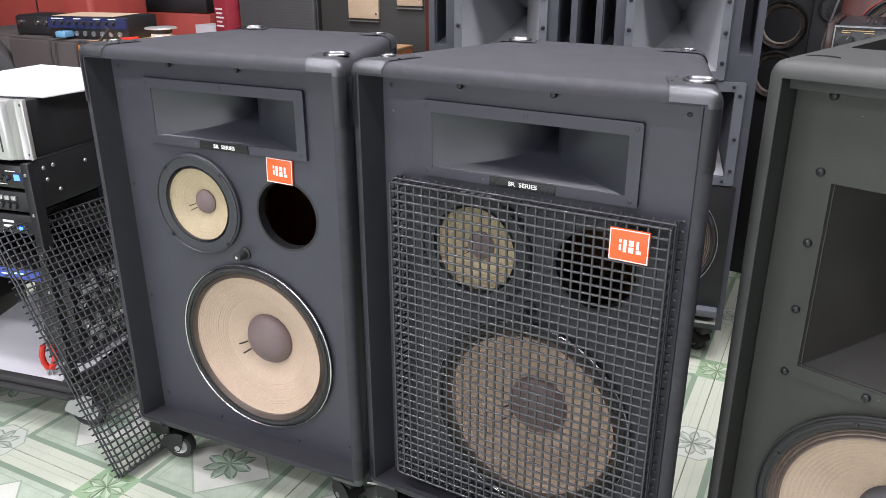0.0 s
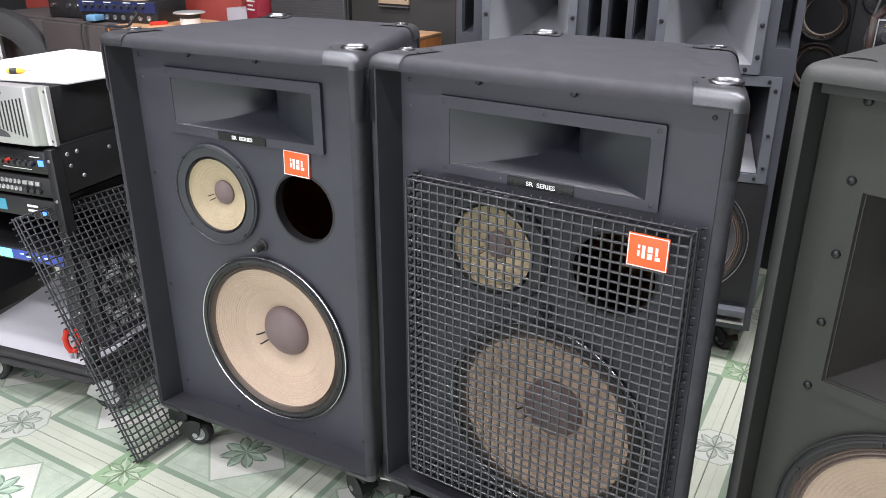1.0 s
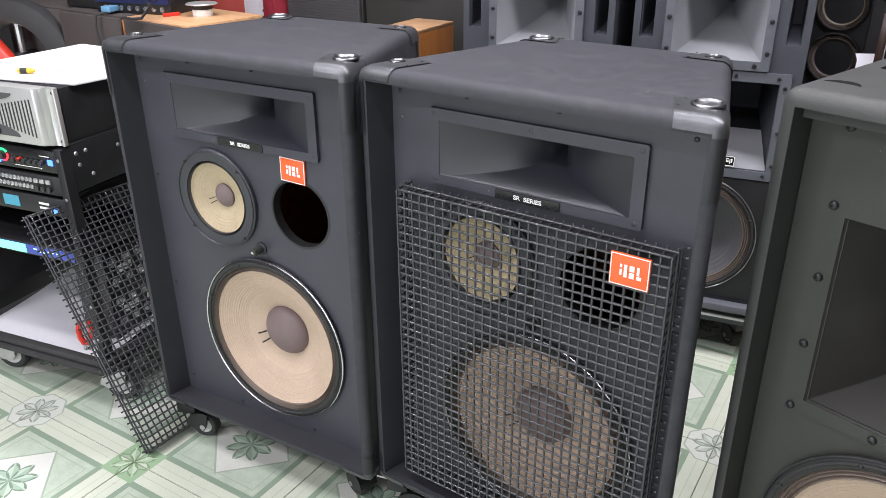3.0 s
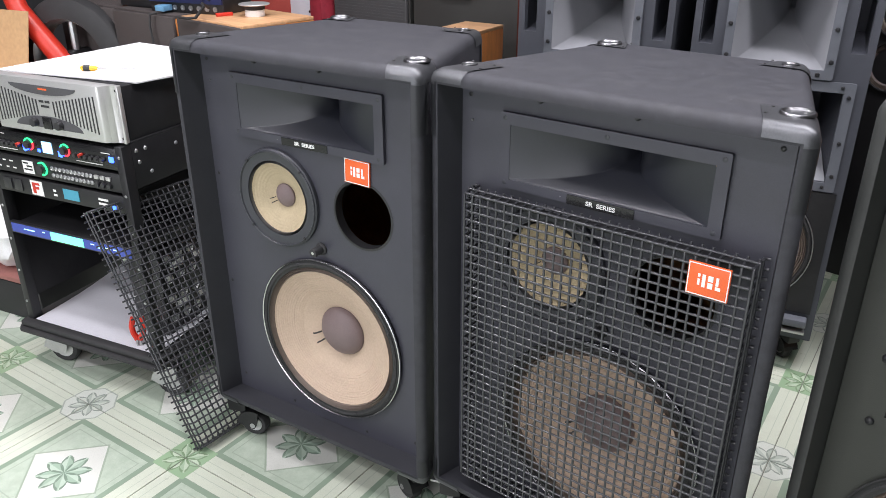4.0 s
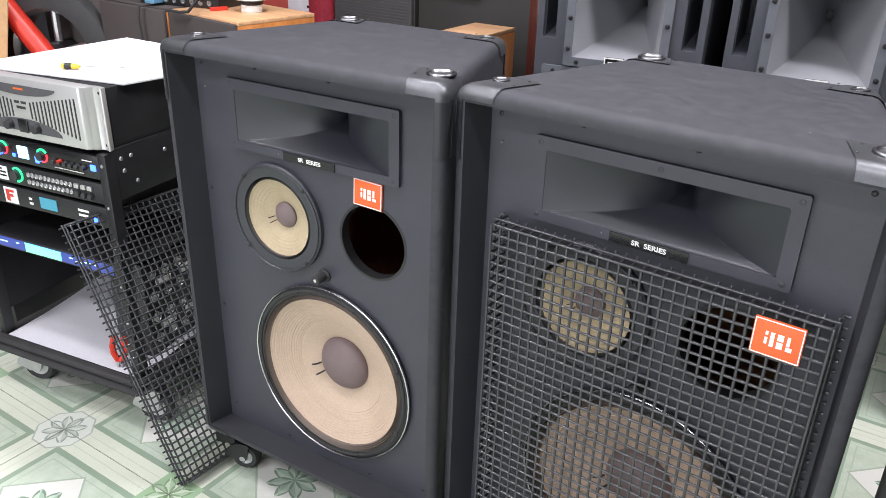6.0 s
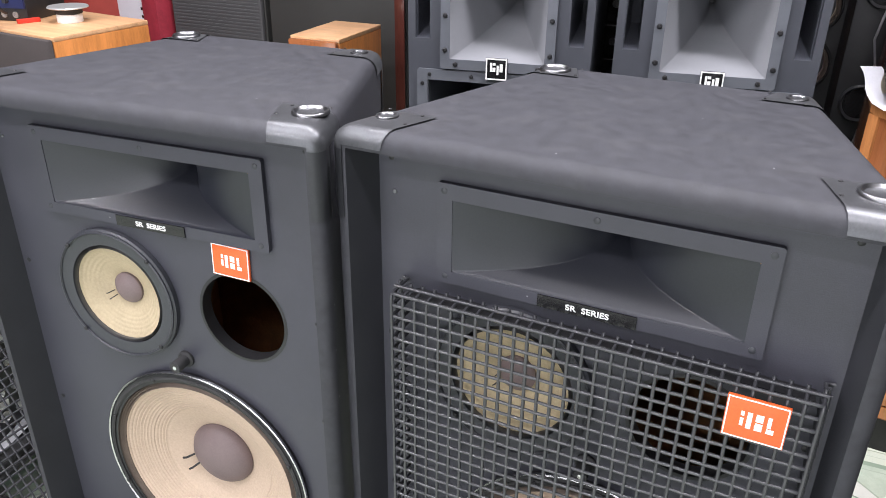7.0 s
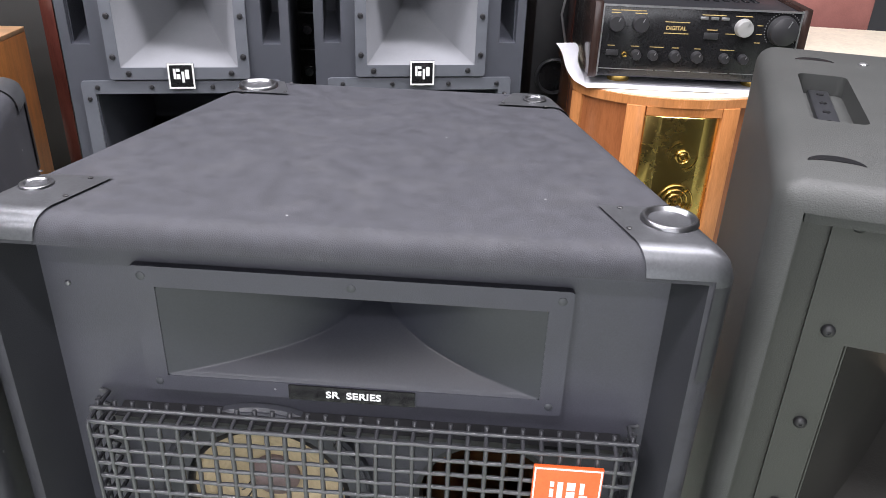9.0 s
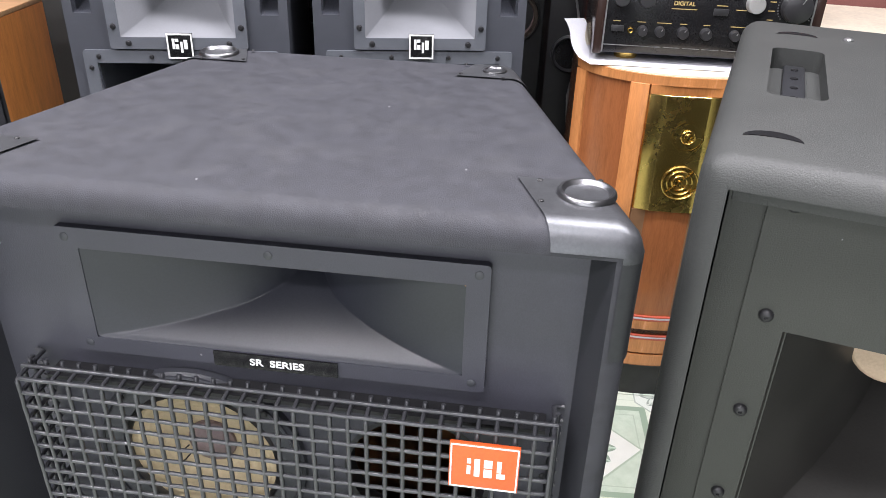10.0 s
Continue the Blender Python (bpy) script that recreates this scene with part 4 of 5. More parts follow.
# ---- wooden loudspeaker with a rounded front, and the amplifier on it ----
def round_cabinet(m, label):
    t = thing("round_front_loudspeaker", m, label, "loudspeaker", "pair of wooden loudspeakers")
    zt = 0.838

    def arc(r, n=22, span=78):
        return [(r * 1.0 * math.sin(radians(-span + 2 * span * k / n)), -r * 0.62 * math.cos(radians(-span + 2 * span * k / n))) for k in range(n + 1)]

    a = arc(0.225)
    part("body", prism(bmesh.new(), a + [(0.22, 0.30), (-0.22, 0.30)], 0.10, zt - 0.022), WOODRED, t)
    part("plinth", prism(bmesh.new(), [(x * 0.93, y * 0.9) for x, y in a] + [(0.20, 0.28), (-0.20, 0.28)], 0.0, 0.10), BLACK, t)
    part("top_slab", prism(bmesh.new(), [(x * 1.035, y * 1.05) for x, y in a] + [(0.23, 0.31), (-0.23, 0.31)], zt - 0.022, zt - 0.003, 0.003, 2), WOODPOST, t)
    part("top_inlay", prism(bmesh.new(), [(x * 1.0, y * 1.0) for x, y in a] + [(0.222, 0.30), (-0.222, 0.30)], zt - 0.003, zt), CREAM, t, "cream marbled top")
    for s in (-1, 1):
        u, th = s * 0.100, s * 15
        part("post", box(-0.020, 0.020, -0.010, 0.02, 0.10, zt - 0.022, bev=0.002), WOODPOST, t, "honey wood stile", pose(u, -0.124, 0, 0, 0, th))
        part("post", box(-0.016, 0.016, -0.010, 0.02, 0.10, zt - 0.022, bev=0.002), WOODPOST, t, "honey wood stile", pose(s * 0.212, -0.042, 0, 0, 0, s * 55))
    part("head_rail", prism(bmesh.new(), [(-0.08, -0.1405), (0.08, -0.1405), (0.08, -0.11), (-0.08, -0.11)], 0.797, zt - 0.022), WOODPOST, t)
    g = part("gold_panel", prism(bmesh.new(), [(-0.080, -0.1335), (-0.045, -0.1445), (0.045, -0.1445), (0.080, -0.1335), (0.08, -0.125), (-0.08, -0.125)], 0.53, 0.796, 0.001, 1), GOLD, t, "polished gold tweeter panel in three facets")
    for z, rs in ((0.708, (0.034, 0.016, 0.009)), (0.603, (0.040, 0.029, 0.018))):
        for k, r in enumerate(rs):
            h = 0.0012 if r == 0.034 else 0.0045
            part("ring", spun([(r, 0), (r, h * 0.6), (r - 0.002, h), (r - 0.004, h * 0.6), (r - 0.004, 0)], facing(0.012, -0.1445, z), 36), GOLDDK, g)
        if z < 0.65:
            for q in range(4):
                part("spoke", box(0.010, 0.038, -0.003, 0.0, -0.0016, 0.0016), GOLDDK, g, "", pose(0.012, -0.1445, z, 0, 45 + 90 * q, 0))
        part("centre", spun([(0, 0.007), (0.004, 0.006), (0.006, 0.002), (0.006, 0), (0, 0)], facing(0.012, -0.1445, z), 20), GOLDDK, g)
    part("grille_cloth", prism(bmesh.new(), [(-0.08, -0.136), (0.08, -0.136), (0.08, -0.12), (-0.08, -0.12)], 0.25, 0.529), CLOTH, t)
    zs = (0.250, 0.246, 0.241, 0.237, 0.212, 0.195, 0.191, 0.186, 0.182, 0.143, 0.138, 0.106)
    for hi, lo, mm in zip(zs, zs[1:], (STRIPE, PAPER, STRIPE, WOODPOST, DARKWOOD, STRIPE, PAPER, STRIPE, WOODPOST, DARKWOOD, WOODPOST)):
        grow = 1.0 if mm is DARKWOOD else 1.02
        part("base_band", prism(bmesh.new(), [(x * grow, y * (grow * 2 - 1)) for x, y in a], lo, hi - 0.0008), mm, t)


round_cabinet(pose(0.272, 2.632, 0), "red-brown wooden loudspeaker with cream top and gold tweeter panel")
round_cabinet(pose(0.815, 3.05, 0, 0, 0, -8), "wooden loudspeaker with cream top standing further back")


def amplifier():
    zb = 0.838
    t = thing("hifi_amplifier", pose(0.295, 2.57, zb, 0, 0, -1), "black hi-fi amplifier with wooden cheeks on paper", "amplifier")
    part("chassis", box(-0.205, 0.205, 0.006, 0.36, 0.018, 0.170, bev=0.002), BLKSTEEL, t)
    part("front_panel", box(-0.207, 0.207, -0.002, 0.0055, 0.022, 0.172, bev=0.001), GLOSSBLK, t)
    for s in (-1, 1):
        part("cheek", box(s * 0.217 - 0.0095, s * 0.217 + 0.0095, -0.004, 0.37, 0.016, 0.178, bev=0.003), DARKWOOD, t, "dark wooden side cheek")
        part("edge_trim", box(s * 0.2065 - 0.0015, s * 0.2065 + 0.0015, -0.0045, -0.002, 0.02, 0.174), STEEL, t)
    part("top_trim", box(-0.205, 0.205, -0.0045, -0.002, 0.169, 0.173), STEEL, t)
    for s in (-1, 1):
        for y in (0.05, 0.30):
            part("foot", spun([(0, 0.0), (0.024, 0.0), (0.026, 0.008), (0.026, 0.014), (0.02, 0.018), (0, 0.018)], pose(s * 0.15, y, 0), 24), GOLDDK, t)
    for u, z, r, mm in ((-0.178, 0.135, 0.017, DIAL), (-0.127, 0.135, 0.017, DIAL), (0.090, 0.135, 0.018, SILVER), (0.172, 0.132, 0.030, DIAL), (-0.128, 0.070, 0.010, DIAL), (-0.092, 0.070, 0.010, DIAL), (-0.045, 0.070, 0.0115, DIAL), (0.002, 0.070, 0.0115, DIAL), (0.060, 0.070, 0.010, DIAL), (0.10, 0.070, 0.010, DIAL)):
        k = part("knob", spun([(0, 0.018), (r * 0.88, 0.018), (r * 0.95, 0.0165), (r, 0.004), (r * 1.06, 0.001), (r * 1.06, 0), (0, 0)], facing(u, -0.002, z), 28), mm, t)
        part("pointer", box(-0.0009, 0.0009, -0.0213, -0.0200, r * 0.35, r * 0.85), STEEL, k, "", pose(u, 0, z, 0, 25, 0))
    ring = bmesh.new()
    for k in range(30):
        a = radians(-130 + 260 * k / 29)
        lathe(ring, [(0, 0.0012), (0.0012, 0.001), (0.0012, 0)], facing(0.172 + 0.037 * math.sin(a), -0.002, 0.132 + 0.037 * math.cos(a)), 6)
    part("scale_dots", ring, STEEL, t)
    part("jack", spun([(0.003, 0.002), (0.006, 0.003), (0.007, 0), (0.003, 0)], facing(-0.152, -0.002, 0.069), 16), GOLDDK, t)
    for u in (0.005, 0.027, 0.049):
        part("button", box(u - 0.008, u + 0.008, -0.006, -0.002, 0.149, 0.155, bev=0.001), STEEL, t)
    part("button", box(0.010, 0.040, -0.005, -0.002, 0.108, 0.122, bev=0.001), DIAL, t)
    part("power_button", box(-0.192, -0.166, -0.006, -0.002, 0.066, 0.078, bev=0.001), DIAL, t)
    pr = bmesh.new()
    rows = [(-0.19, 0.160, 0.016), (-0.172, 0.1605, 0.055), (-0.190, 0.155, 0.02), (-0.14, 0.155, 0.025), (-0.19, 0.086, 0.016), (-0.14, 0.086, 0.018), (-0.10, 0.086, 0.03), (-0.052, 0.086, 0.014), (-0.005, 0.086, 0.014), (0.05, 0.086, 0.03), (0.0, 0.1575, 0.05), (0.07, 0.1575, 0.035), (0.015, 0.127, 0.022), (-0.075, 0.140, 0.052), (-0.075, 0.1165, 0.052), (0.055, 0.120, 0.02), (0.118, 0.140, 0.012), (0.118, 0.122, 0.012), (0.118, 0.104, 0.012)]
    part("print", bars(pr, rows, 0, 0, -0.002, 0.0016), GOLDPRINT, t)
    pl = bmesh.new()
    part("print_line", bars(pl, [(-0.205, 0.036, 0.12), (-0.08, 0.036, 0.035), (-0.04, 0.036, 0.035), (0.0, 0.036, 0.035), (0.04, 0.036, 0.035), (0.08, 0.036, 0.12)], 0, 0, -0.002, 0.0016), STEEL, t)
    lettering("DIGITAL", 0.0115, GOLDPRINT, t, pose(-0.05, -0.0026, 0.128, 90))
    for k in range(14):
        part("vent", box(-0.15 + k * 0.022, -0.139 + k * 0.022, 0.10, 0.30, 0.1702, 0.1722, bev=0.0005), GLOSSBLK, t)
    return t


amplifier()
pp = bmesh.new()
rows_p = [[pp.verts.new((0.50 - 0.0435 * k, 2.537, 0.8395 + 0.0006 * math.sin(k * 1.7))), pp.verts.new((0.50 - 0.0435 * k, 2.70, 0.8395))] for k in range(11)]
for k in range(1, 13):
    q = k / 12
    rows_p.append([pp.verts.new((0.048 - 0.042 * q - 0.006 * math.sin(q * 5.5), 2.55 + 0.17 * q, 0.841 + 0.051 * q)),
                   pp.verts.new((0.070 - 0.020 * q - 0.007 * math.sin(q * 5.5), 2.62 + 0.10 * q, 0.843 + 0.052 * q + 0.008 * math.sin(q * 3.1)))])
for a, b_ in zip(rows_p, rows_p[1:]):
    pp.faces.new((a[0], b_[0], b_[1], a[1]))
tagged(part("paper_sheet", pp, PAPER), "white paper sheet under the amplifier with a curled end", "paper")
cb = bmesh.new()
for k in range(4):
    sweep(cb, [(0.24 + 0.05 * math.cos(q * 0.55 + k * 1.3) + 0.012 * q, 2.75 + 0.07 * math.sin(q * 0.6 + k), 1.017 + 0.006 * k + 0.008 * abs(math.sin(q + k))) for q in range(14)], 0.004, 6)
tagged(part("coiled_cable", cb, RUBBER), "tangle of black cable lying on the amplifier", "cable")


# thin tube drawn in for a silver curve, placed to fit the view
hc = bmesh.new()
sweep(hc, [(0.075, 2.95, 1.09), (0.05, 2.945, 0.97), (0.042, 2.945, 0.917), (0.058, 2.945, 0.85), (0.064, 2.945, 0.74), (0.05, 2.945, 0.64), (0.057, 2.945, 0.55), (0.09, 2.945, 0.45)], 0.0032, 6)
tagged(part("silver_curve", hc, STEEL), "thin silver curve behind the amplifier", "cable")


# ---- slim tower and big woofer box behind the amplifier ----
def tower():
    t = thing("tower_loudspeaker", pose(-0.115, 3.30, 0, 0, 0, -6), "slim black tower loudspeaker with sand and dark cones", "loudspeaker")
    part("cabinet", prism(bmesh.new(), ((-0.115, 0), (0.105, 0), (0.105, 0.3), (-0.115, 0.3)), 0, 1.32, 0.006, 2), BLACK, t)
    for z in (0.942, 0.772):
        add_driver(t, "driver", 0.0, -0.0005, z, 0.084, 0.064, 0.026, 0.025, SANDCONE if z > 0.9 else CAP, 3, RUBBER, 4, "sand-coloured cone" if z > 0.9 else "dark cone in black ring", BLACK)
    t = thing("ported_loudspeaker", pose(0.055, 3.12, 0, 0, 0, 4), "plain black loudspeaker with two round bass ports", "loudspeaker")
    part("cabinet", prism(bmesh.new(), ((-0.068, 0), (0.075, 0), (0.075, 0.3), (-0.068, 0.3)), 0, 1.32, 0.006, 2), BLACK, t)
    for pz in (0.709, 1.02):
        part("port", spun([(0.054, 0), (0.054, 0.006), (0.049, 0.011), (0.045, 0.006), (0.042, -0.003)], facing(0.0, -0.0005, pz), 36), DIAL, t, "round flared bass port")
        part("port_floor", spun([(0.0425, 0.001), (0, 0.001)], facing(0.0, -0.0005, pz), 30), GLOSSBLK, t)


tower()


def woofer_box():
    t = thing("woofer_box", pose(0.32, 2.97, 0), "dark red lacquered loudspeaker with a red-rimmed woofer behind the amplifier", "loudspeaker")
    part("cabinet", box(-0.245, 0.25, 0, 0.13, 0, 1.10, bev=0.006), REDWOOD, t)
    add_driver(t, "woofer", -0.06, -0.0005, 0.93, 0.147, 0.115, 0.04, 0.04, CAP, 4, RED, 8, "woofer with a red rim", BLACK)


woofer_box()
# made-up block with a handle, fills in the pinkish red background
rc = thing("red_block", pose(0.72, 3.42, 0), "dull red-brown block filling in the background", "case")
part("body", box(-0.2, 0.35, 0, 0.4, 0, 1.25, bev=0.02), DULLRED, rc)
part("handle", box(0.0, 0.16, -0.015, -0.001, 0.95, 0.98, bev=0.004), BLACK, rc)


# ---- equipment rack ----
RACK = pose(-1.486, 1.355, 0, 0, 0, 11)


def rack():
    t = thing("equipment_rack", RACK, "black open equipment rack on casters, half filled", "rack")
    zt, zb, dp, w = 0.735, 0.148, 0.46, 0.50
    for u in (-w + 0.012, -0.012):
        for y in (0.015, dp - 0.015):
            p = part("post", box(u - 0.012, u + 0.012, y - 0.015, y + 0.015, zb, zt, bev=0.002), BLACK, t)
            for k in range(6):
                part("bolt", dome_screw(bmesh.new(), facing(u, y - 0.015, zb + 0.06 + k * 0.10), 0.0042, 0.003), STEEL, p)
    # added black sheet behind the open rack keeps its inside dark
    part("dark_backing", box(-w + 0.026, -0.026, dp + 0.0005, dp + 0.004, 0.20, zt - 0.01), BLACK, t)
    part("lower_side", box(-w + 0.001, -w + 0.006, 0.032, dp - 0.032, zb + 0.06, zt - 0.117), BLACK, t)
    for u0 in (-w, -0.008):
        sp = part("side_panel", box(u0, u0 + 0.008, 0.03, dp - 0.03, zt - 0.115, zt, bev=0.001), BLACK, t)
        for y, z in ((0.045, 0.715), (0.075, 0.715), (0.05, 0.685), (0.085, 0.652), (0.18, 0.70), (0.36, 0.70)):
            part("bolt", spun([(0.0055, 0), (0.005, 0.0016), (0.003, 0.003), (0, 0.0034)], pose(u0 + 0.008 if u0 > -0.1 else u0, y, z, 0, 90 if u0 > -0.1 else -90, 0), 12), STEEL, sp)
    part("top_panel", box(-w, 0, 0.03, dp, zt, zt + 0.006, bev=0.001), BLACK, t)
    part("deck", box(-w - 0.015, 0.015, -0.02, dp + 0.02, 0.128, zb, bev=0.008, seg=3), RUBBER, t, "black padded deck")
    part("deck_skirt", prism(bmesh.new(), ((-w - 0.010, -0.030), (0.004, -0.030), (0.024, -0.012), (0.024, dp + 0.02), (-w - 0.028, dp + 0.02), (-w - 0.028, -0.012)), 0.1135, 0.1275, 0.005, 2), RUBBER, t, "folded vinyl skirt under the deck")
    for u, y in ((-w + 0.04, 0.03), (-0.04, 0.03), (-w + 0.04, dp - 0.05), (-0.04, dp - 0.05)):
        add_caster(t, u, y, 0.113, -72, 0.046, STEEL, 0.040)


rack()


def rack_unit(name, label, z0, z1, dp, face, dress):
    t = thing(name, RACK, label, "rack unit", "rack units")
    part("chassis", box(-0.455, -0.030, 0.012, dp, z0 + 0.002, z1 - 0.002), BLACK, t)
    part("face", box(-0.478, -0.022, 0.0, 0.0115, z0, z1, bev=0.001), face, t)
    dress(t, z0, z1)


def knobs(t, us, z, r, mm, h=0.010):
    for u in us:
        part("knob", spun([(0, h), (r * 0.85, h), (r, h * 0.6), (r, 0), (0, 0)], facing(u, -0.0005, z), 14), mm, t)


def lit_ring(t, u, z, r, colours):
    """Glowing ring round a knob, in arcs of (material, from, to) degrees."""
    f = facing(u, -0.0005, z)
    for mm, a0, a1 in colours:
        bm = bmesh.new()
        angles = [radians(a0 + (a1 - a0) * k / 12) for k in range(13)]
        rows = [[bm.verts.new(f @ Vector((q * math.cos(a), q * math.sin(a), 0.003))) for q in (r, r * 0.78)] for a in angles]
        rows2 = [[bm.verts.new(f @ Vector((q * math.cos(a), q * math.sin(a), 0.0))) for q in (r, r * 0.78)] for a in angles]
        for k in range(12):
            bm.faces.new((rows[k][0], rows[k + 1][0], rows[k + 1][1], rows[k][1]))
            for j in (0, 1):
                bm.faces.new((rows[k][j], rows[k + 1][j], rows2[k + 1][j], rows2[k][j]))
        part("lit_ring", bm, mm, t)
    part("knob", spun([(0, 0.012), (r * 0.6, 0.012), (r * 0.68, 0), (0, 0)], f, 18), DIAL, t)


def dress_mixer(t, z0, z1):
    zc = (z0 + z1) / 2
    knobs(t, [-0.45 + 0.018 * k for k in range(6)], zc - 0.004, 0.0065, DIAL)
    knobs(t, [-0.155 + 0.018 * k for k in range(6)], zc - 0.004, 0.0065, DIAL)
    knobs(t, (-0.360, -0.137), zc - 0.002, 0.006, RED)
    lit_ring(t, -0.322, zc + 0.003, 0.017, ((GREENLED, 20, 165), (BLUELED, 170, 260), (REDLED, 285, 380)))
    lit_ring(t, -0.193, zc + 0.003, 0.017, ((GREENLED, 30, 150), (BLUELED, 160, 250), (REDLED, 260, 380)))
    part("led", box(-0.346, -0.334, -0.003, -0.0005, zc - 0.017, zc + 0.001, bev=0.002), BLUELED, t)
    part("led", box(-0.219, -0.206, -0.003, -0.0005, zc - 0.018, zc - 0.002, bev=0.002), BLUELED, t)
    part("led", box(-0.292, -0.284, -0.003, -0.0005, zc - 0.014, zc - 0.006), BLUELED, t)
    part("display", box(-0.274, -0.240, -0.002, -0.0003, zc - 0.014, zc + 0.016), CYANLED, t, "lit pale blue display")
    part("led", box(-0.045, -0.030, -0.003, -0.0005, zc - 0.008, zc + 0.006), BLUELED, t)
    part("print", bars(bmesh.new(), [(-0.45, z1 - zc - 0.008, 0.04), (-0.45, -0.02, 0.08), (-0.16, -0.02, 0.09), (-0.07, 0.012, 0.03)], 0, zc, -0.0003, 0.002), WHITE, t)


def dress_eq(t, z0, z1):
    zc = (z0 + z1) / 2
    part("label_card", box(-0.365, -0.325, -0.0015, -0.0003, zc - 0.018, zc + 0.016), WHITE, t)
    part("print", bars(bmesh.new(), [(-0.362, 0.008, 0.02), (-0.350, 0.0, 0.02), (-0.36, -0.009, 0.03)], 0, zc, -0.0016, 0.004), GLOSSBLK, t)
    lit_ring(t, -0.292, zc + 0.002, 0.019, ((GREENLED, -100, 130),))
    for row in (-0.010, 0.008):
        for k in range(11):
            part("socket", spun([(0.0062, 0), (0.0062, 0.002), (0.0045, 0.003), (0.0035, 0.001), (0, 0.001)], facing(-0.255 + 0.0135 * k, -0.0003, zc + row), 12), STEEL, t)
    knobs(t, (-0.098, -0.078, -0.058), zc - 0.010, 0.0075, DIAL, 0.008)
    for u in (-0.098, -0.078, -0.058):
        part("button", box(u - 0.007, u + 0.007, -0.006, -0.0005, zc + 0.004, zc + 0.014, bev=0.001), SILVER, t)
    part("print", bars(bmesh.new(), [(-0.47, 0.006, 0.02), (-0.44, 0.006, 0.012), (-0.415, 0.006, 0.014), (-0.46, -0.012, 0.01), (-0.43, -0.012, 0.01), (-0.405, -0.012, 0.012)], 0, zc, -0.0003, 0.004), WHITE, t)


def dress_power(t, z0, z1):
    zc = (z0 + z1) / 2
    for u in (-0.455, -0.415):
        part("socket", box(u, u + 0.030, -0.003, -0.0005, zc - 0.016, zc + 0.016, bev=0.001), DIAL, t)
    part("label_card", box(-0.352, -0.308, -0.0015, -0.0003, zc - 0.020, zc + 0.020), WHITE, t)
    lo = bmesh.new()
    for a in ((-0.345, -0.334, -0.015, 0.015), (-0.334, -0.318, 0.009, 0.015), (-0.334, -0.322, -0.003, 0.004)):
        bx(lo, a[0], a[1], -0.0024, -0.0014, zc + a[2], zc + a[3])
    part("mark", lo, RED, t)
    part("display", box(-0.232, -0.178, -0.002, -0.0003, zc - 0.014, zc + 0.014), TEALLED, t, "small lit display")
    part("print", bars(bmesh.new(), [(-0.11, -0.010, 0.03), (-0.11, 0.002, 0.034), (-0.27, 0.0, 0.01), (-0.27, -0.012, 0.012)], 0, zc, -0.0003, 0.006), WHITE, t)
    part("led", box(-0.062, -0.052, -0.003, -0.0005, zc - 0.016, zc - 0.006), BLUELED, t)


def dress_processor(t, z0, z1):
    zc = (z0 + z1) / 2
    part("blue_strip", box(-0.470, -0.030, -0.0015, -0.0003, zc - 0.013, zc + 0.013), BLUEBAR, t)
    part("display", box(-0.318, -0.197, -0.003, -0.0016, zc - 0.012, zc + 0.012), GREENLIT, t, "bright green lit display")
    part("print", bars(bmesh.new(), [(-0.17, 0.002, 0.012), (-0.15, -0.004, 0.02), (-0.12, 0.0, 0.02), (-0.09, 0.0, 0.012), (-0.42, 0.0, 0.04), (-0.35, 0.003, 0.01)], 0, zc, -0.0016, 0.003), CYANLED, t)


rack_unit("digital_mixer", "black rack mixer with lit knobs and display", 0.674, 0.729, 0.26, GLOSSBLK, dress_mixer)
rack_unit("patch_equaliser", "black rack unit with sockets and a green ring", 0.615, 0.664, 0.24, BLACK, dress_eq)
rack_unit("power_conditioner", "black rack power unit with small display", 0.558, 0.606, 0.24, BLACK, dress_power)
rack_unit("signal_processor", "rack processor with blue face and green display", 0.430, 0.464, 0.30, BLACK, dress_processor)

# device standing inside the rack behind the loose grille
pm = thing("powered_mixer", RACK @ pose(-0.155, 0.09, 0.148), "black powered mixer on end with rows of silver sockets", "mixer")
part("body", box(0, 0.115, 0, 0.34, 0, 0.27, bev=0.004), BLACK, pm)
for r_ in range(4):
    for k in range(7):
        part("socket", spun([(0.0135, 0), (0.0135, 0.004), (0.010, 0.006), (0.008, 0.002), (0, 0.002)], pose(0.1152, 0.03 + 0.046 * k, 0.05 + 0.06 * r_, 0, 90, 0), 12), SILVER if (r_ + k) % 3 else STEEL, pm)
for k in range(6):
    zz = 0.070 if k < 3 else 0.192
    part("print_panel", box(0.1152, 0.1162, 0.04 + 0.09 * (k % 3), 0.095 + 0.09 * (k % 3), zz, zz + 0.022), WHITE, pm)


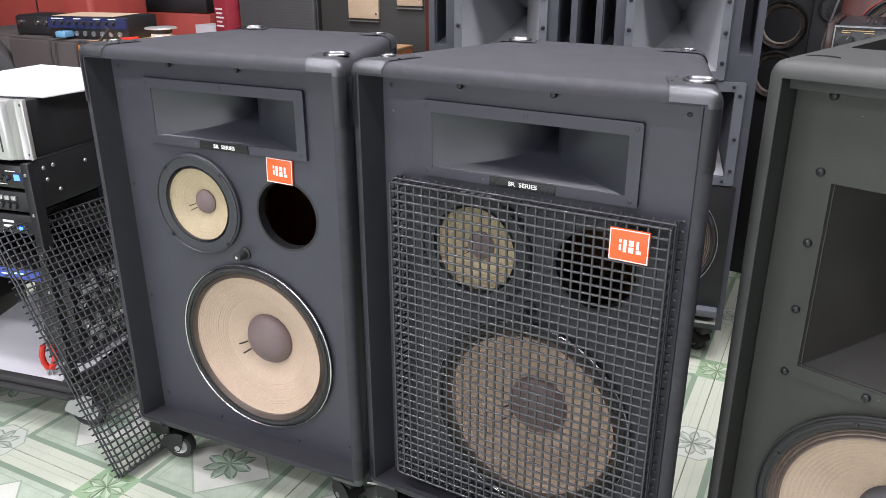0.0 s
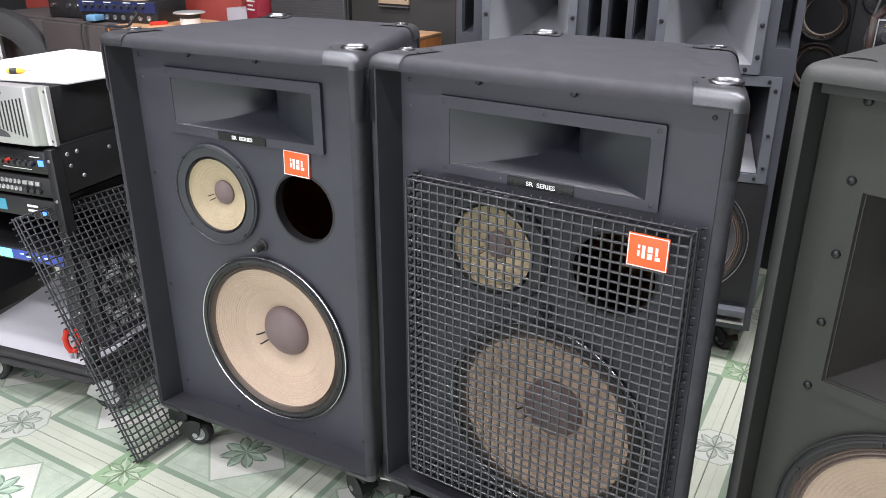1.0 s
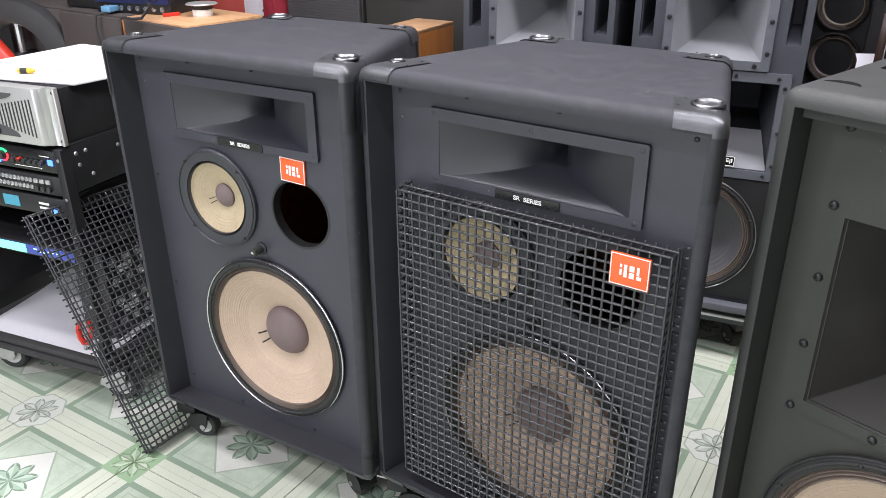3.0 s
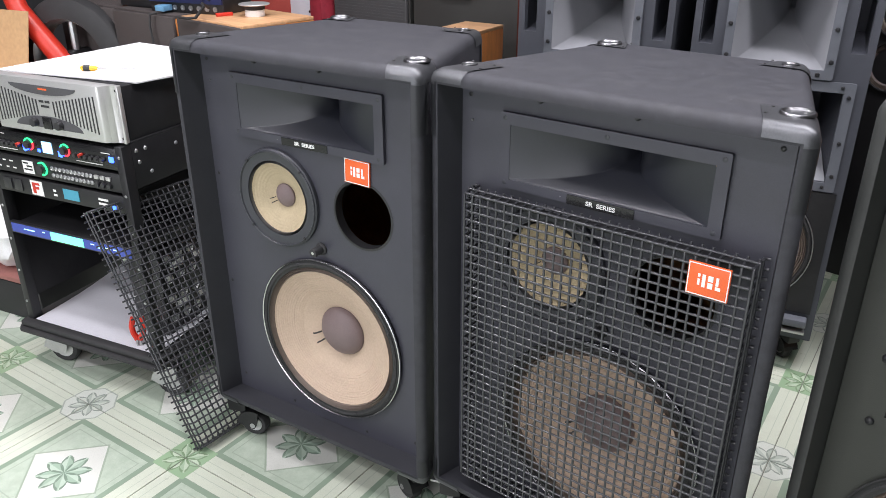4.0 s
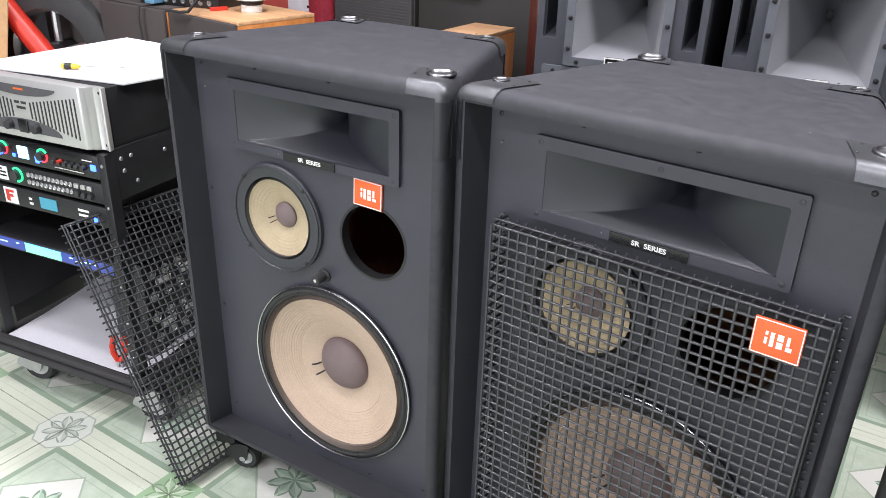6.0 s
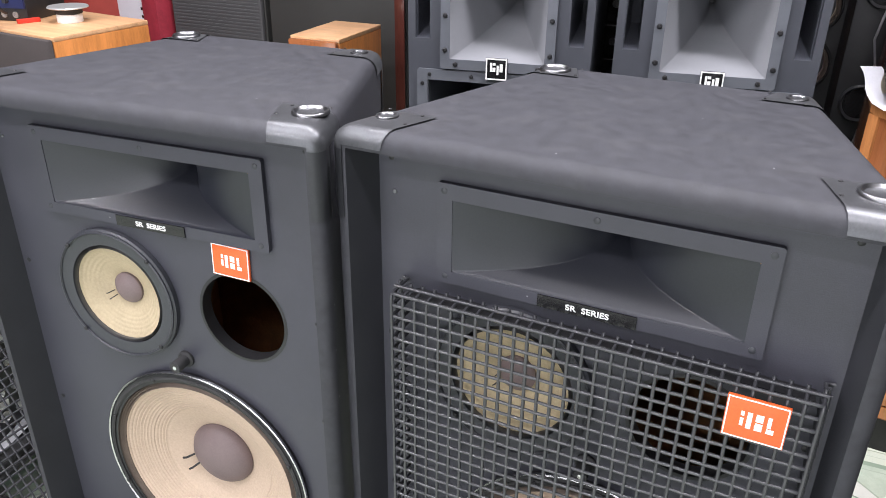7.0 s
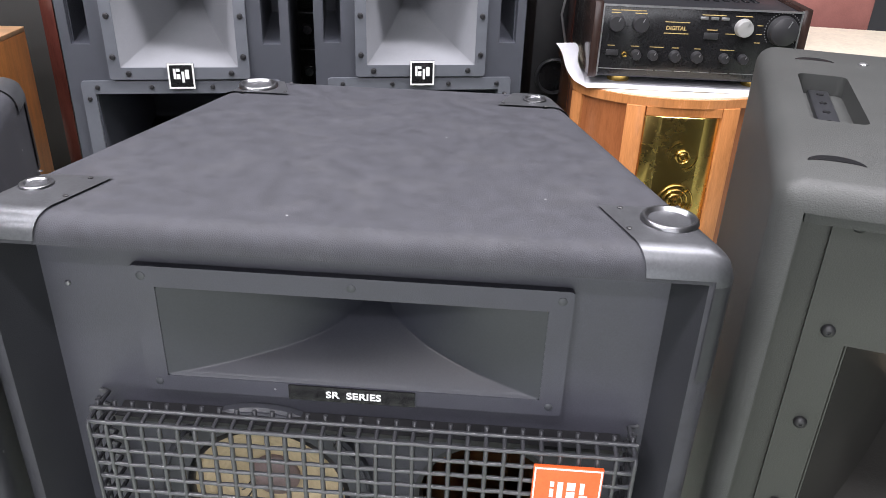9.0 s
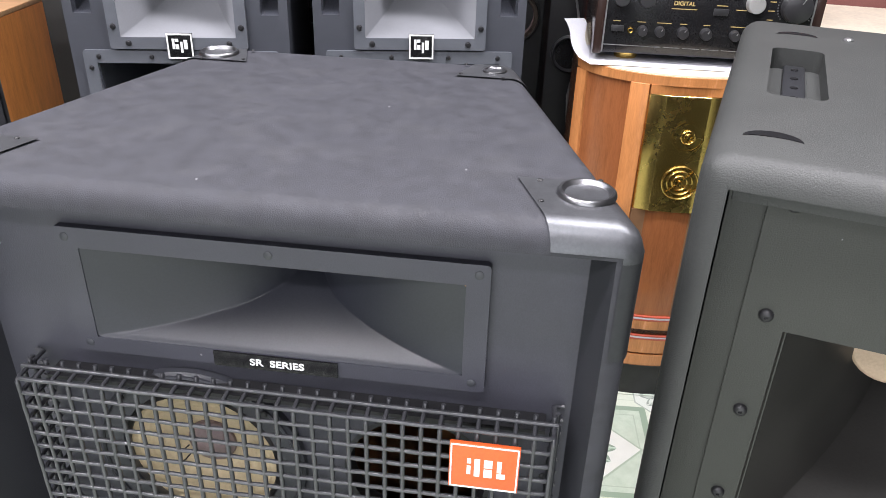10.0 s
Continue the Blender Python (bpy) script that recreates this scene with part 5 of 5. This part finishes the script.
def power_amp():
    t = thing("power_amplifier", RACK @ pose(0, 0.02, 0.741), "silver-faced power amplifier on the rack", "amplifier")
    part("chassis", box(-0.418, -0.006, 0.02, 0.40, 0.0, 0.134, bev=0.002), BLACK, t)
    fz = [(-0.42, -0.010), (-0.405, -0.026), (-0.04, -0.026), (-0.028, -0.012), (-0.028, 0.010), (-0.42, 0.010)]
    part("face", prism(bmesh.new(), fz, 0.001, 0.140, 0.004, 2), SILVER, t, "silver moulded front with vent slits")
    ear = part("rack_ear", prism(bmesh.new(), [(-0.0275, -0.018), (-0.019, -0.004), (-0.006, -0.002), (0.006, -0.010), (0.010, -0.008), (0.004, 0.008), (-0.0275, 0.010)], 0.001, 0.140, 0.0015, 2), SILVER, t, "bent silver rack ear")
    for zz in (0.012, 0.128):
        part("ear_hole", spun([(0, 0.0012), (0.0035, 0.001), (0.0035, 0)], facing(-0.003, -0.0035, zz), 10), GLOSSBLK, ear)
    sl = []
    for s, u0 in ((-1, -0.248), (1, -0.200)):
        for k in range(13):
            u = u0 + s * 0.0115 * (k + 0.5)
            h = 0.020 + 0.0024 * k
            part("vent_slit", box(u - 0.0022, u + 0.0022, -0.0268, -0.0255, 0.070 - h, 0.070 + h * 0.9, bev=0.0004), DIAL, t)
    for zz, sgn in ((0.124, -1), (0.018, 1)):
        pts = [(-0.224 + 0.115 * math.cos(radians(a)), sgn * (0.030 if sgn > 0 else 0.022) * math.sin(radians(a))) for a in range(0, 181, 12)]
        vs = bmesh.new()
        f = vs.faces.new([vs.verts.new((u, -0.0262, zz + z)) for u, z in pts])
        ex = bmesh.ops.extrude_face_region(vs, geom=[f])["geom"]
        bmesh.ops.translate(vs, verts=[g for g in ex if isinstance(g, bmesh.types.BMVert)], vec=(0, -0.0012, 0))
        part("dark_crescent", vs, GREYCONE, t)
    knobs_z = 0.030
    for u in (-0.268, -0.182):
        part("knob", spun([(0, 0.012), (0.010, 0.012), (0.012, 0), (0, 0)], facing(u, -0.0275, knobs_z), 18), DIAL, t)
    part("switch", box(-0.240, -0.210, -0.031, -0.0275, 0.016, 0.046, bev=0.002), GLOSSBLK, t)
    part("print", bars(bmesh.new(), [(-0.243, 0.0, 0.016), (-0.222, 0.0, 0.016), (-0.238, -0.012, 0.028)], 0, 0.082, -0.0262, 0.006), DIAL, t)
    part("print_accent", bars(bmesh.new(), [(-0.236, 0.0, 0.03)], 0, 0.114, -0.0275, 0.004), ORANGE, t)


power_amp()
wb = prism(bmesh.new(), ((-0.425, 0.012), (0.012, 0.052), (0.10, 0.40), (-0.38, 0.46)), 0.0, 0.006, 0.001, 1)
tagged(part("white_board", wb, BOARD, None, "", RACK @ pose(0, 0.02, 0.876)), "white foam board lying on the power amplifier", "board")
sd = thing("screwdriver", RACK @ pose(-0.165, 0.12, 0.8825, 0, 0, 24) @ Matrix.Scale(0.8, 4), "screwdriver with yellow and black handle on the board", "screwdriver")
part("handle", spun([(0, 0), (0.006, 0.001), (0.0085, 0.006), (0.0075, 0.02), (0.0085, 0.038), (0.006, 0.050), (0.004, 0.054), (0, 0.054)], pose(-0.054, 0, 0.0086, 0, 90, 0), 12), YELLOW, sd)
part("handle_grip", spun([(0.0083, 0.010), (0.0089, 0.013), (0.0089, 0.028), (0.0083, 0.031)], pose(-0.054, 0, 0.0089, 0, 90, 0), 12), BLACK, sd)
part("shaft", spun([(0, 0), (0.0022, 0), (0.0022, 0.12), (0.001, 0.13), (0, 0.13)], pose(0, 0, 0.0086, 0, 90, 0), 8), STEEL, sd)
ps = bmesh.new()
grid = [[ps.verts.new((-0.47 + 0.46 * i / 10, 0.0 + 0.42 * j / 8, 0.151 + 0.05 * (j / 8) ** 2 + 0.012 * math.sin(i * 0.6) * (j / 8))) for j in range(9)] for i in range(11)]
for i in range(10):
    for j in range(8):
        ps.faces.new((grid[i][j], grid[i + 1][j], grid[i + 1][j + 1], grid[i][j + 1]))
tagged(part("paper_sheet", ps, PAPER, None, "", RACK), "large white paper sheet curling on the rack deck", "paper")
pl = thing("pliers", RACK @ pose(-0.085, 0.02, 0.168, 78, 0, 25) @ Matrix.Scale(0.85, 4), "red-handled pliers on the paper in the rack", "pliers")
for s in (-1, 1):
    part("handle", sweep(bmesh.new(), [(s * 0.004, 0, 0), (s * 0.016, 0.022, 0), (s * 0.020, 0.045, 0), (s * 0.013, 0.075, 0)], 0.0095, 8), RED, pl)
    part("jaw", sweep(bmesh.new(), [(s * 0.003, -0.002, 0), (s * 0.006, -0.014, 0), (s * 0.002, -0.034, 0)], 0.004, 6), STEEL, pl)


# ---- shelf loudspeakers and gear behind the rack ----
bench = thing("bench", pose(-2.6, 2.04, 0), "low black bench carrying the shelf loudspeakers", "bench")
part("top", box(-0.75, 0.80, 0, 0.4, 0.26, 0.30, bev=0.004), BLACK, bench)
for u in (-0.72, 0.77):
    for y in (0.03, 0.37):
        part("leg", box(u - 0.02, u + 0.02, y - 0.02, y + 0.02, 0, 0.26, bev=0.002), BLACK, bench)


def shelf_speaker(m, label, w, dp, h, front, top=None):
    t = thing("shelf_loudspeaker", m, label, "loudspeaker", "wooden shelf loudspeakers")
    # tone differs by face: pale top, orange sides, darker wooden front
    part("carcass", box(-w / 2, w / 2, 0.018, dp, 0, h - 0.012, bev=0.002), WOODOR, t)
    part("top_board", box(-w / 2, w / 2, 0.018, dp, h - 0.0118, h, bev=0.0015), top or WOODTOP, t, "dark brown top" if top else "pale wooden top")
    part("front_panel" if front is WOODRED else "front_grille", box(-w / 2 + 0.002, w / 2 - 0.002, 0, 0.0178, 0.004, h - 0.006, bev=0.005), front, t, "front of the same orange wood in a darker tone" if front is WOODRED else "dark cloth front grille")


for x, y, a, tp in ((-2.025, 2.06, -5, None), (-2.40, 2.07, 0, BROWNBLK), (-2.78, 2.08, 2, BROWNBLK)):
    shelf_speaker(pose(x, y, 0.30, 0, 0, a), "shelf loudspeaker with dark cloth front and dark top" if tp else "wooden shelf loudspeaker with dark cloth front on the bench", 0.36, 0.32, 0.60, BROWNBLK, tp)
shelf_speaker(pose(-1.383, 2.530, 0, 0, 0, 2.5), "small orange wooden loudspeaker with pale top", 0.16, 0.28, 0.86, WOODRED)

for x, w_, label, mm in ((-2.09, 0.42, "large cabinet with dark grey ribbed grille cloth", DARKGREY), (-1.585, 0.54, "large dark cabinet with smooth front", DARKBOX)):
    t = thing("large_cabinet", pose(x, 2.97, 0), label, "loudspeaker")
    part("carcass", box(-w_ / 2, w_ / 2, 0.02, 0.5, 0, 1.55, bev=0.004), DARKBOX, t)
    part("front", box(-w_ / 2 + 0.006, w_ / 2 - 0.006, 0.0, 0.0195, 0.03, 1.53, bev=0.006), mm, t)
    if mm is DARKBOX:
        part("edge_trim", box(w_ / 2 - 0.034, w_ / 2 + 0.002, -0.006, -0.0005, 0.03, 1.53, bev=0.002), REDWOOD, t, "glossy red-brown strip along the edge")
    if mm is DARKGREY:
        for k in range(34):
            part("rib", box(-w_ / 2 + 0.012, w_ / 2 - 0.012, -0.0015, 0.0, 0.72 + 0.012 * k, 0.726 + 0.012 * k), DARKGREY, t)
    else:
        for u, w2, z in ((-0.045, 0.145, 0.93), (0.17, 0.115, 0.985)):
            p = part("beige_plate", box(u - w2 / 2, u + w2 / 2, -0.012, -0.0005, z, z + 0.25, bev=0.002), BEIGE, t, "beige plate on the front")
            part("plate_trim", box(u - w2 / 2, u + w2 / 2, -0.014, -0.0005, z - 0.012, z - 0.008), STEEL, p)
            part("plate_screw", dome_screw(bmesh.new(), facing(u + w2 / 2 - 0.012, -0.012, z + 0.02), 0.005, 0.003), CHROME, p)

t = thing("shelf_mixer", pose(-2.23, 2.13, 0.9, 0, 0, 14), "black mixer with a dark blue face on the shelf loudspeakers", "mixer")
part("body", box(-0.16, 0.16, 0.02, 0.19, 0.0, 0.075, bev=0.004), BLACK, t)
part("face", box(-0.158, 0.158, 0.012, 0.0195, 0.036, 0.072), NAVY, t)
knobs_t = [(-0.13 + 0.03 * k, 0.056) for k in range(9)]
for u, z in knobs_t:
    part("knob", spun([(0, 0.012), (0.006, 0.012), (0.007, 0), (0, 0)], facing(u, 0.012, z), 10), DIAL, t)
for k in range(8):
    part("socket", spun([(0.009, 0), (0.009, 0.004), (0.005, 0.004), (0.005, 0.001), (0, 0.001)], facing(-0.12 + 0.035 * k, 0.02, 0.018), 12), STEEL, t)
part("print", bars(bmesh.new(), [(-0.14, 0.03, 0.05), (-0.05, 0.03, 0.03), (0.03, 0.03, 0.03), (0.09, 0.03, 0.03)], 0, 0.037, 0.012, 0.003), WHITE, t)
part("plug", box(-0.10, -0.06, -0.03, 0.0185, 0.008, 0.028, bev=0.003), SKYBLUE, t)
part("top_sheet", box(-0.15, 0.10, 0.03, 0.18, 0.0752, 0.0762), BEIGE, t, "tan paper on the lid")

t = thing("cable_box", pose(-2.52, 2.14, 0.9, 0, 0, 8), "small black cable box with silver fittings", "box")
part("body", box(-0.09, 0.09, 0.0, 0.14, 0, 0.07, bev=0.01), BLACK, t)
for u in (-0.06, 0.02, 0.06):
    part("fitting", spun([(0, 0.008), (0.008, 0.008), (0.009, 0), (0, 0)], facing(u, 0.0, 0.045), 12), CHROME, t)

t = thing("tape_roll", pose(-1.985, 2.245, 0.9), "roll of black tape under a white spool disc", "tape")
part("label", spun([(0.033, 0), (0.034, 0.002), (0.034, 0.020), (0.033, 0.022), (0, 0.022)], Matrix(), 28), WHITE, t)
part("tape", spun([(0.030, 0.022), (0.036, 0.024), (0.036, 0.036), (0.030, 0.038)], Matrix(), 28), RUBBER, t)
part("disc", spun([(0, 0.044), (0.052, 0.043), (0.055, 0.040), (0.052, 0.038), (0, 0.038)], Matrix(), 32), SILVER, t)
wire = bmesh.new()
sweep(wire, [(-2.10, 2.14, 0.93), (-2.08, 2.10, 0.95), (-2.04, 2.075, 0.945), (-2.06, 2.05, 0.91), (-2.10, 2.045, 0.905), (-2.16, 2.05, 0.905)], 0.005, 8)
tagged(part("cable", wire, RUBBER), "short black cable lying on a wooden top", "cable")
wire = bmesh.new()
sweep(wire, [(-2.30, 2.07, 0.906), (-2.315, 2.05, 0.90), (-2.318, 2.045, 0.86), (-2.312, 2.048, 0.78), (-2.315, 2.045, 0.68)], 0.004, 8)
tagged(part("cable", wire, RUBBER), "black cable hanging down the seam of the fronts", "cable")
t = thing("red_strip", pose(-2.07, 2.18, 0.9, 0, 0, 70), "small red plastic strip on a wooden top", "strip")
part("body", box(-0.03, 0.03, -0.006, 0.006, 0, 0.012, bev=0.002), RED, t)

t = thing("red_carton", pose(-2.37, 2.93, 0, 0, 0, -12), "red printed carton standing upright", "carton")
part("body", box(-0.045, 0.045, 0, 0.07, 0.0, 1.03, bev=0.002), MAROON, t)
part("print", bars(bmesh.new(), [(-0.035, 0.0, 0.05), (-0.03, -0.018, 0.045), (-0.035, -0.036, 0.06), (-0.03, -0.054, 0.04), (-0.035, -0.072, 0.055)], 0, 0.94, 0, 0.007), WHITE, t)
t = thing("white_carton", pose(-2.53, 3.0, 0, 0, 0, -8), "white printed carton standing upright", "carton")
part("body", box(-0.085, 0.085, 0, 0.1, 0.0, 0.86, bev=0.002), PAPER, t)
part("print", bars(bmesh.new(), [(-0.03, -0.09, 0.016), (0.0, -0.09, 0.02), (0.03, -0.09, 0.014), (0.055, -0.03, 0.012), (0.055, -0.06, 0.012), (0.055, -0.14, 0.012)], 0, 0.82, 0, 0.010), GLOSSBLK, t)
# made-up block for red bodywork, taken to be part of a scooter
t = thing("red_body_block", pose(-3.16, 2.62, 0), "red block standing in for scooter bodywork behind the bench", "cabinet")
part("body", box(-0.42, 0.34, 0, 0.32, 0.0, 1.06, bev=0.03, seg=4), MATRED, t)
part("seam", box(-0.02, -0.012, -0.002, -0.0003, 0.08, 1.0), BLACK, t)
t = thing("mixing_desk", pose(-2.95, 3.05, 0, 0, 0, 6), "long black mixing desk on a dark red table", "mixer")
part("table", box(-0.6, 0.36, 0, 0.5, 0.0, 0.90, bev=0.005), MATRED, t)
part("body", box(-0.55, 0.33, 0.02, 0.45, 0.902, 0.98, bev=0.006), BLACK, t)
for k in range(14):
    part("fader_knob", spun([(0, 0.02), (0.010, 0.02), (0.012, 0), (0, 0)], pose(-0.5 + 0.06 * k, 0.10, 0.98), 10), DIAL if k % 3 else SILVER, t)

# ---- far left: scooter, carton, floor box, bag ----
t = thing("scooter", pose(-2.79, 2.02, 0.09, 0, 0, 20), "red scooter with a grey cast wheel behind the rack", "scooter")
wm = pose(0, 0, 0.60, 90, 0, 0)
part("tyre", spun([(0.165, -0.05), (0.205, -0.048), (0.238, -0.03), (0.248, 0), (0.238, 0.03), (0.205, 0.048), (0.165, 0.05)], wm, 48), RUBBER, t)
part("rim", spun([(0.165, -0.05), (0.158, -0.04), (0.148, 0), (0.158, 0.04), (0.165, 0.05)], wm, 48), STEEL, t)
for k in range(5):
    a = 2 * math.pi * k / 5 + 0.3
    part("spoke", sweep(bmesh.new(), [(0.03 * math.cos(a), 0, 0.60 + 0.03 * math.sin(a)), (0.155 * math.cos(a), 0, 0.60 + 0.155 * math.sin(a))], 0.014, 8), STEEL, t)
part("hub", spun([(0, -0.06), (0.045, -0.06), (0.045, 0.06), (0, 0.06)], wm, 24), BLACK, t)
part("stand", sweep(bmesh.new(), [(0, 0.0, 0.60), (-0.02, 0.11, 0.35), (0.0, 0.12, -0.09)], 0.02, 8), BLACK, t)
part("fork", sweep(bmesh.new(), [(0.02, -0.075, 0.58), (-0.16, -0.08, 0.80), (-0.26, -0.06, 1.10)], 0.038, 10), RED, t)
body = prism(bmesh.new(), ((-1.25, -0.12), (-0.34, -0.12), (-0.30, 0.0), (-0.34, 0.2), (-1.25, 0.2)), -0.04, 0.53, 0.05, 4)
part("body", body, RED, t, "red painted body panel")
part("sticker", box(-0.60, -0.42, -0.1225, -0.1202, 0.22, 0.34), WHITE, t, "white and blue sticker")
part("sticker_band", box(-0.60, -0.42, -0.124, -0.1226, 0.26, 0.285), BLUEBAR, t)
t = thing("cardboard_box", RACK @ pose(-1.62, 0.30, 0), "open brown cardboard box", "box")
part("body", box(-0.45, 0.42, 0, 0.4, 0.0, 0.64, bev=0.003), CARD, t)
part("flap", box(-0.45, 0.42, -0.004, 0.0, 0.0, 0.26), CARD, t, "raised flap", pose(0, 0.40, 0.638, -14, 0, 0))
part("flap", box(-0.45, 0.42, -0.16, 0.0, 0, 0.004), CARD, t, "folded front flap", pose(0, 0.0, 0.642, 14, 0, 0))
t = thing("metal_case", RACK @ pose(-0.86, 0.16, 0), "black metal case with a dark red lid on the floor", "case")
part("body", box(-0.3, 0.2, 0, 0.35, 0.0, 0.13, bev=0.004), BLACK, t)
part("lid", box(-0.3, 0.2, 0, 0.35, 0.131, 0.15, bev=0.004), DULLRED, t, "dull dark red lid")
bag = bmesh.new()
bmesh.ops.create_icosphere(bag, subdivisions=4, radius=0.16)
for v in bag.verts:
    n_ = noise.noise(v.co * 14) * 0.030 + noise.noise(v.co * 34) * 0.012
    v.co += v.co.normalized() * n_
    v.co.z *= 0.75
    v.co.z = max(v.co.z, -0.1)
tagged(part("plastic_bag", bag, PLASTICBAG, None, "", RACK @ pose(-0.86, 0.32, 0.25)), "crumpled white plastic bag on the metal case", "bag")

# ---- floor tiles ----
tile = mesh_of("tile", prism(bmesh.new(), ((-0.1988, -0.1988), (0.1988, -0.1988), (0.1988, 0.1988), (-0.1988, 0.1988)), -0.008, 0.0, 0.0009, 1), TILE)
LAID = pose(-1.243, 1.234, 0, 0, 0, 1.8) @ Matrix.Diagonal((1.015, 1.015, 1.0, 1.0)) @ Matrix.Translation((-0.2, -0.2, 0))
near = [(i, j) for i in range(-5, 7) for j in range(-1, 7)]
for i, j in near:
    part("tile", tile, None, floor, "", LAID @ pose(0.4 * i, 0.4 * j, 0, 0, 0, 90 * ((i + j) % 2)))
vs, fs = [], []
for i in range(-11, 16):
    for j in range(-10, 15):
        if (i, j) in near:
            continue
        k = len(vs)
        vs += [(0.4 * i + a * 0.1988, 0.4 * j + b_ * 0.1988, 0) for a, b_ in ((-1, -1), (1, -1), (1, 1), (-1, 1))]
        fs.append((k, k + 1, k + 2, k + 3))
me = bpy.data.meshes.new("outer_tiles")
me.from_pydata(vs, [], fs)
me.materials.append(TILE)
tagged(part("outer_tiles", me, None, floor, "", LAID), "", "", "", "stuff")

for o in scene.objects:
    if o.name.startswith("print") and o.type == "MESH":
        tagged(o, kind="stuff")
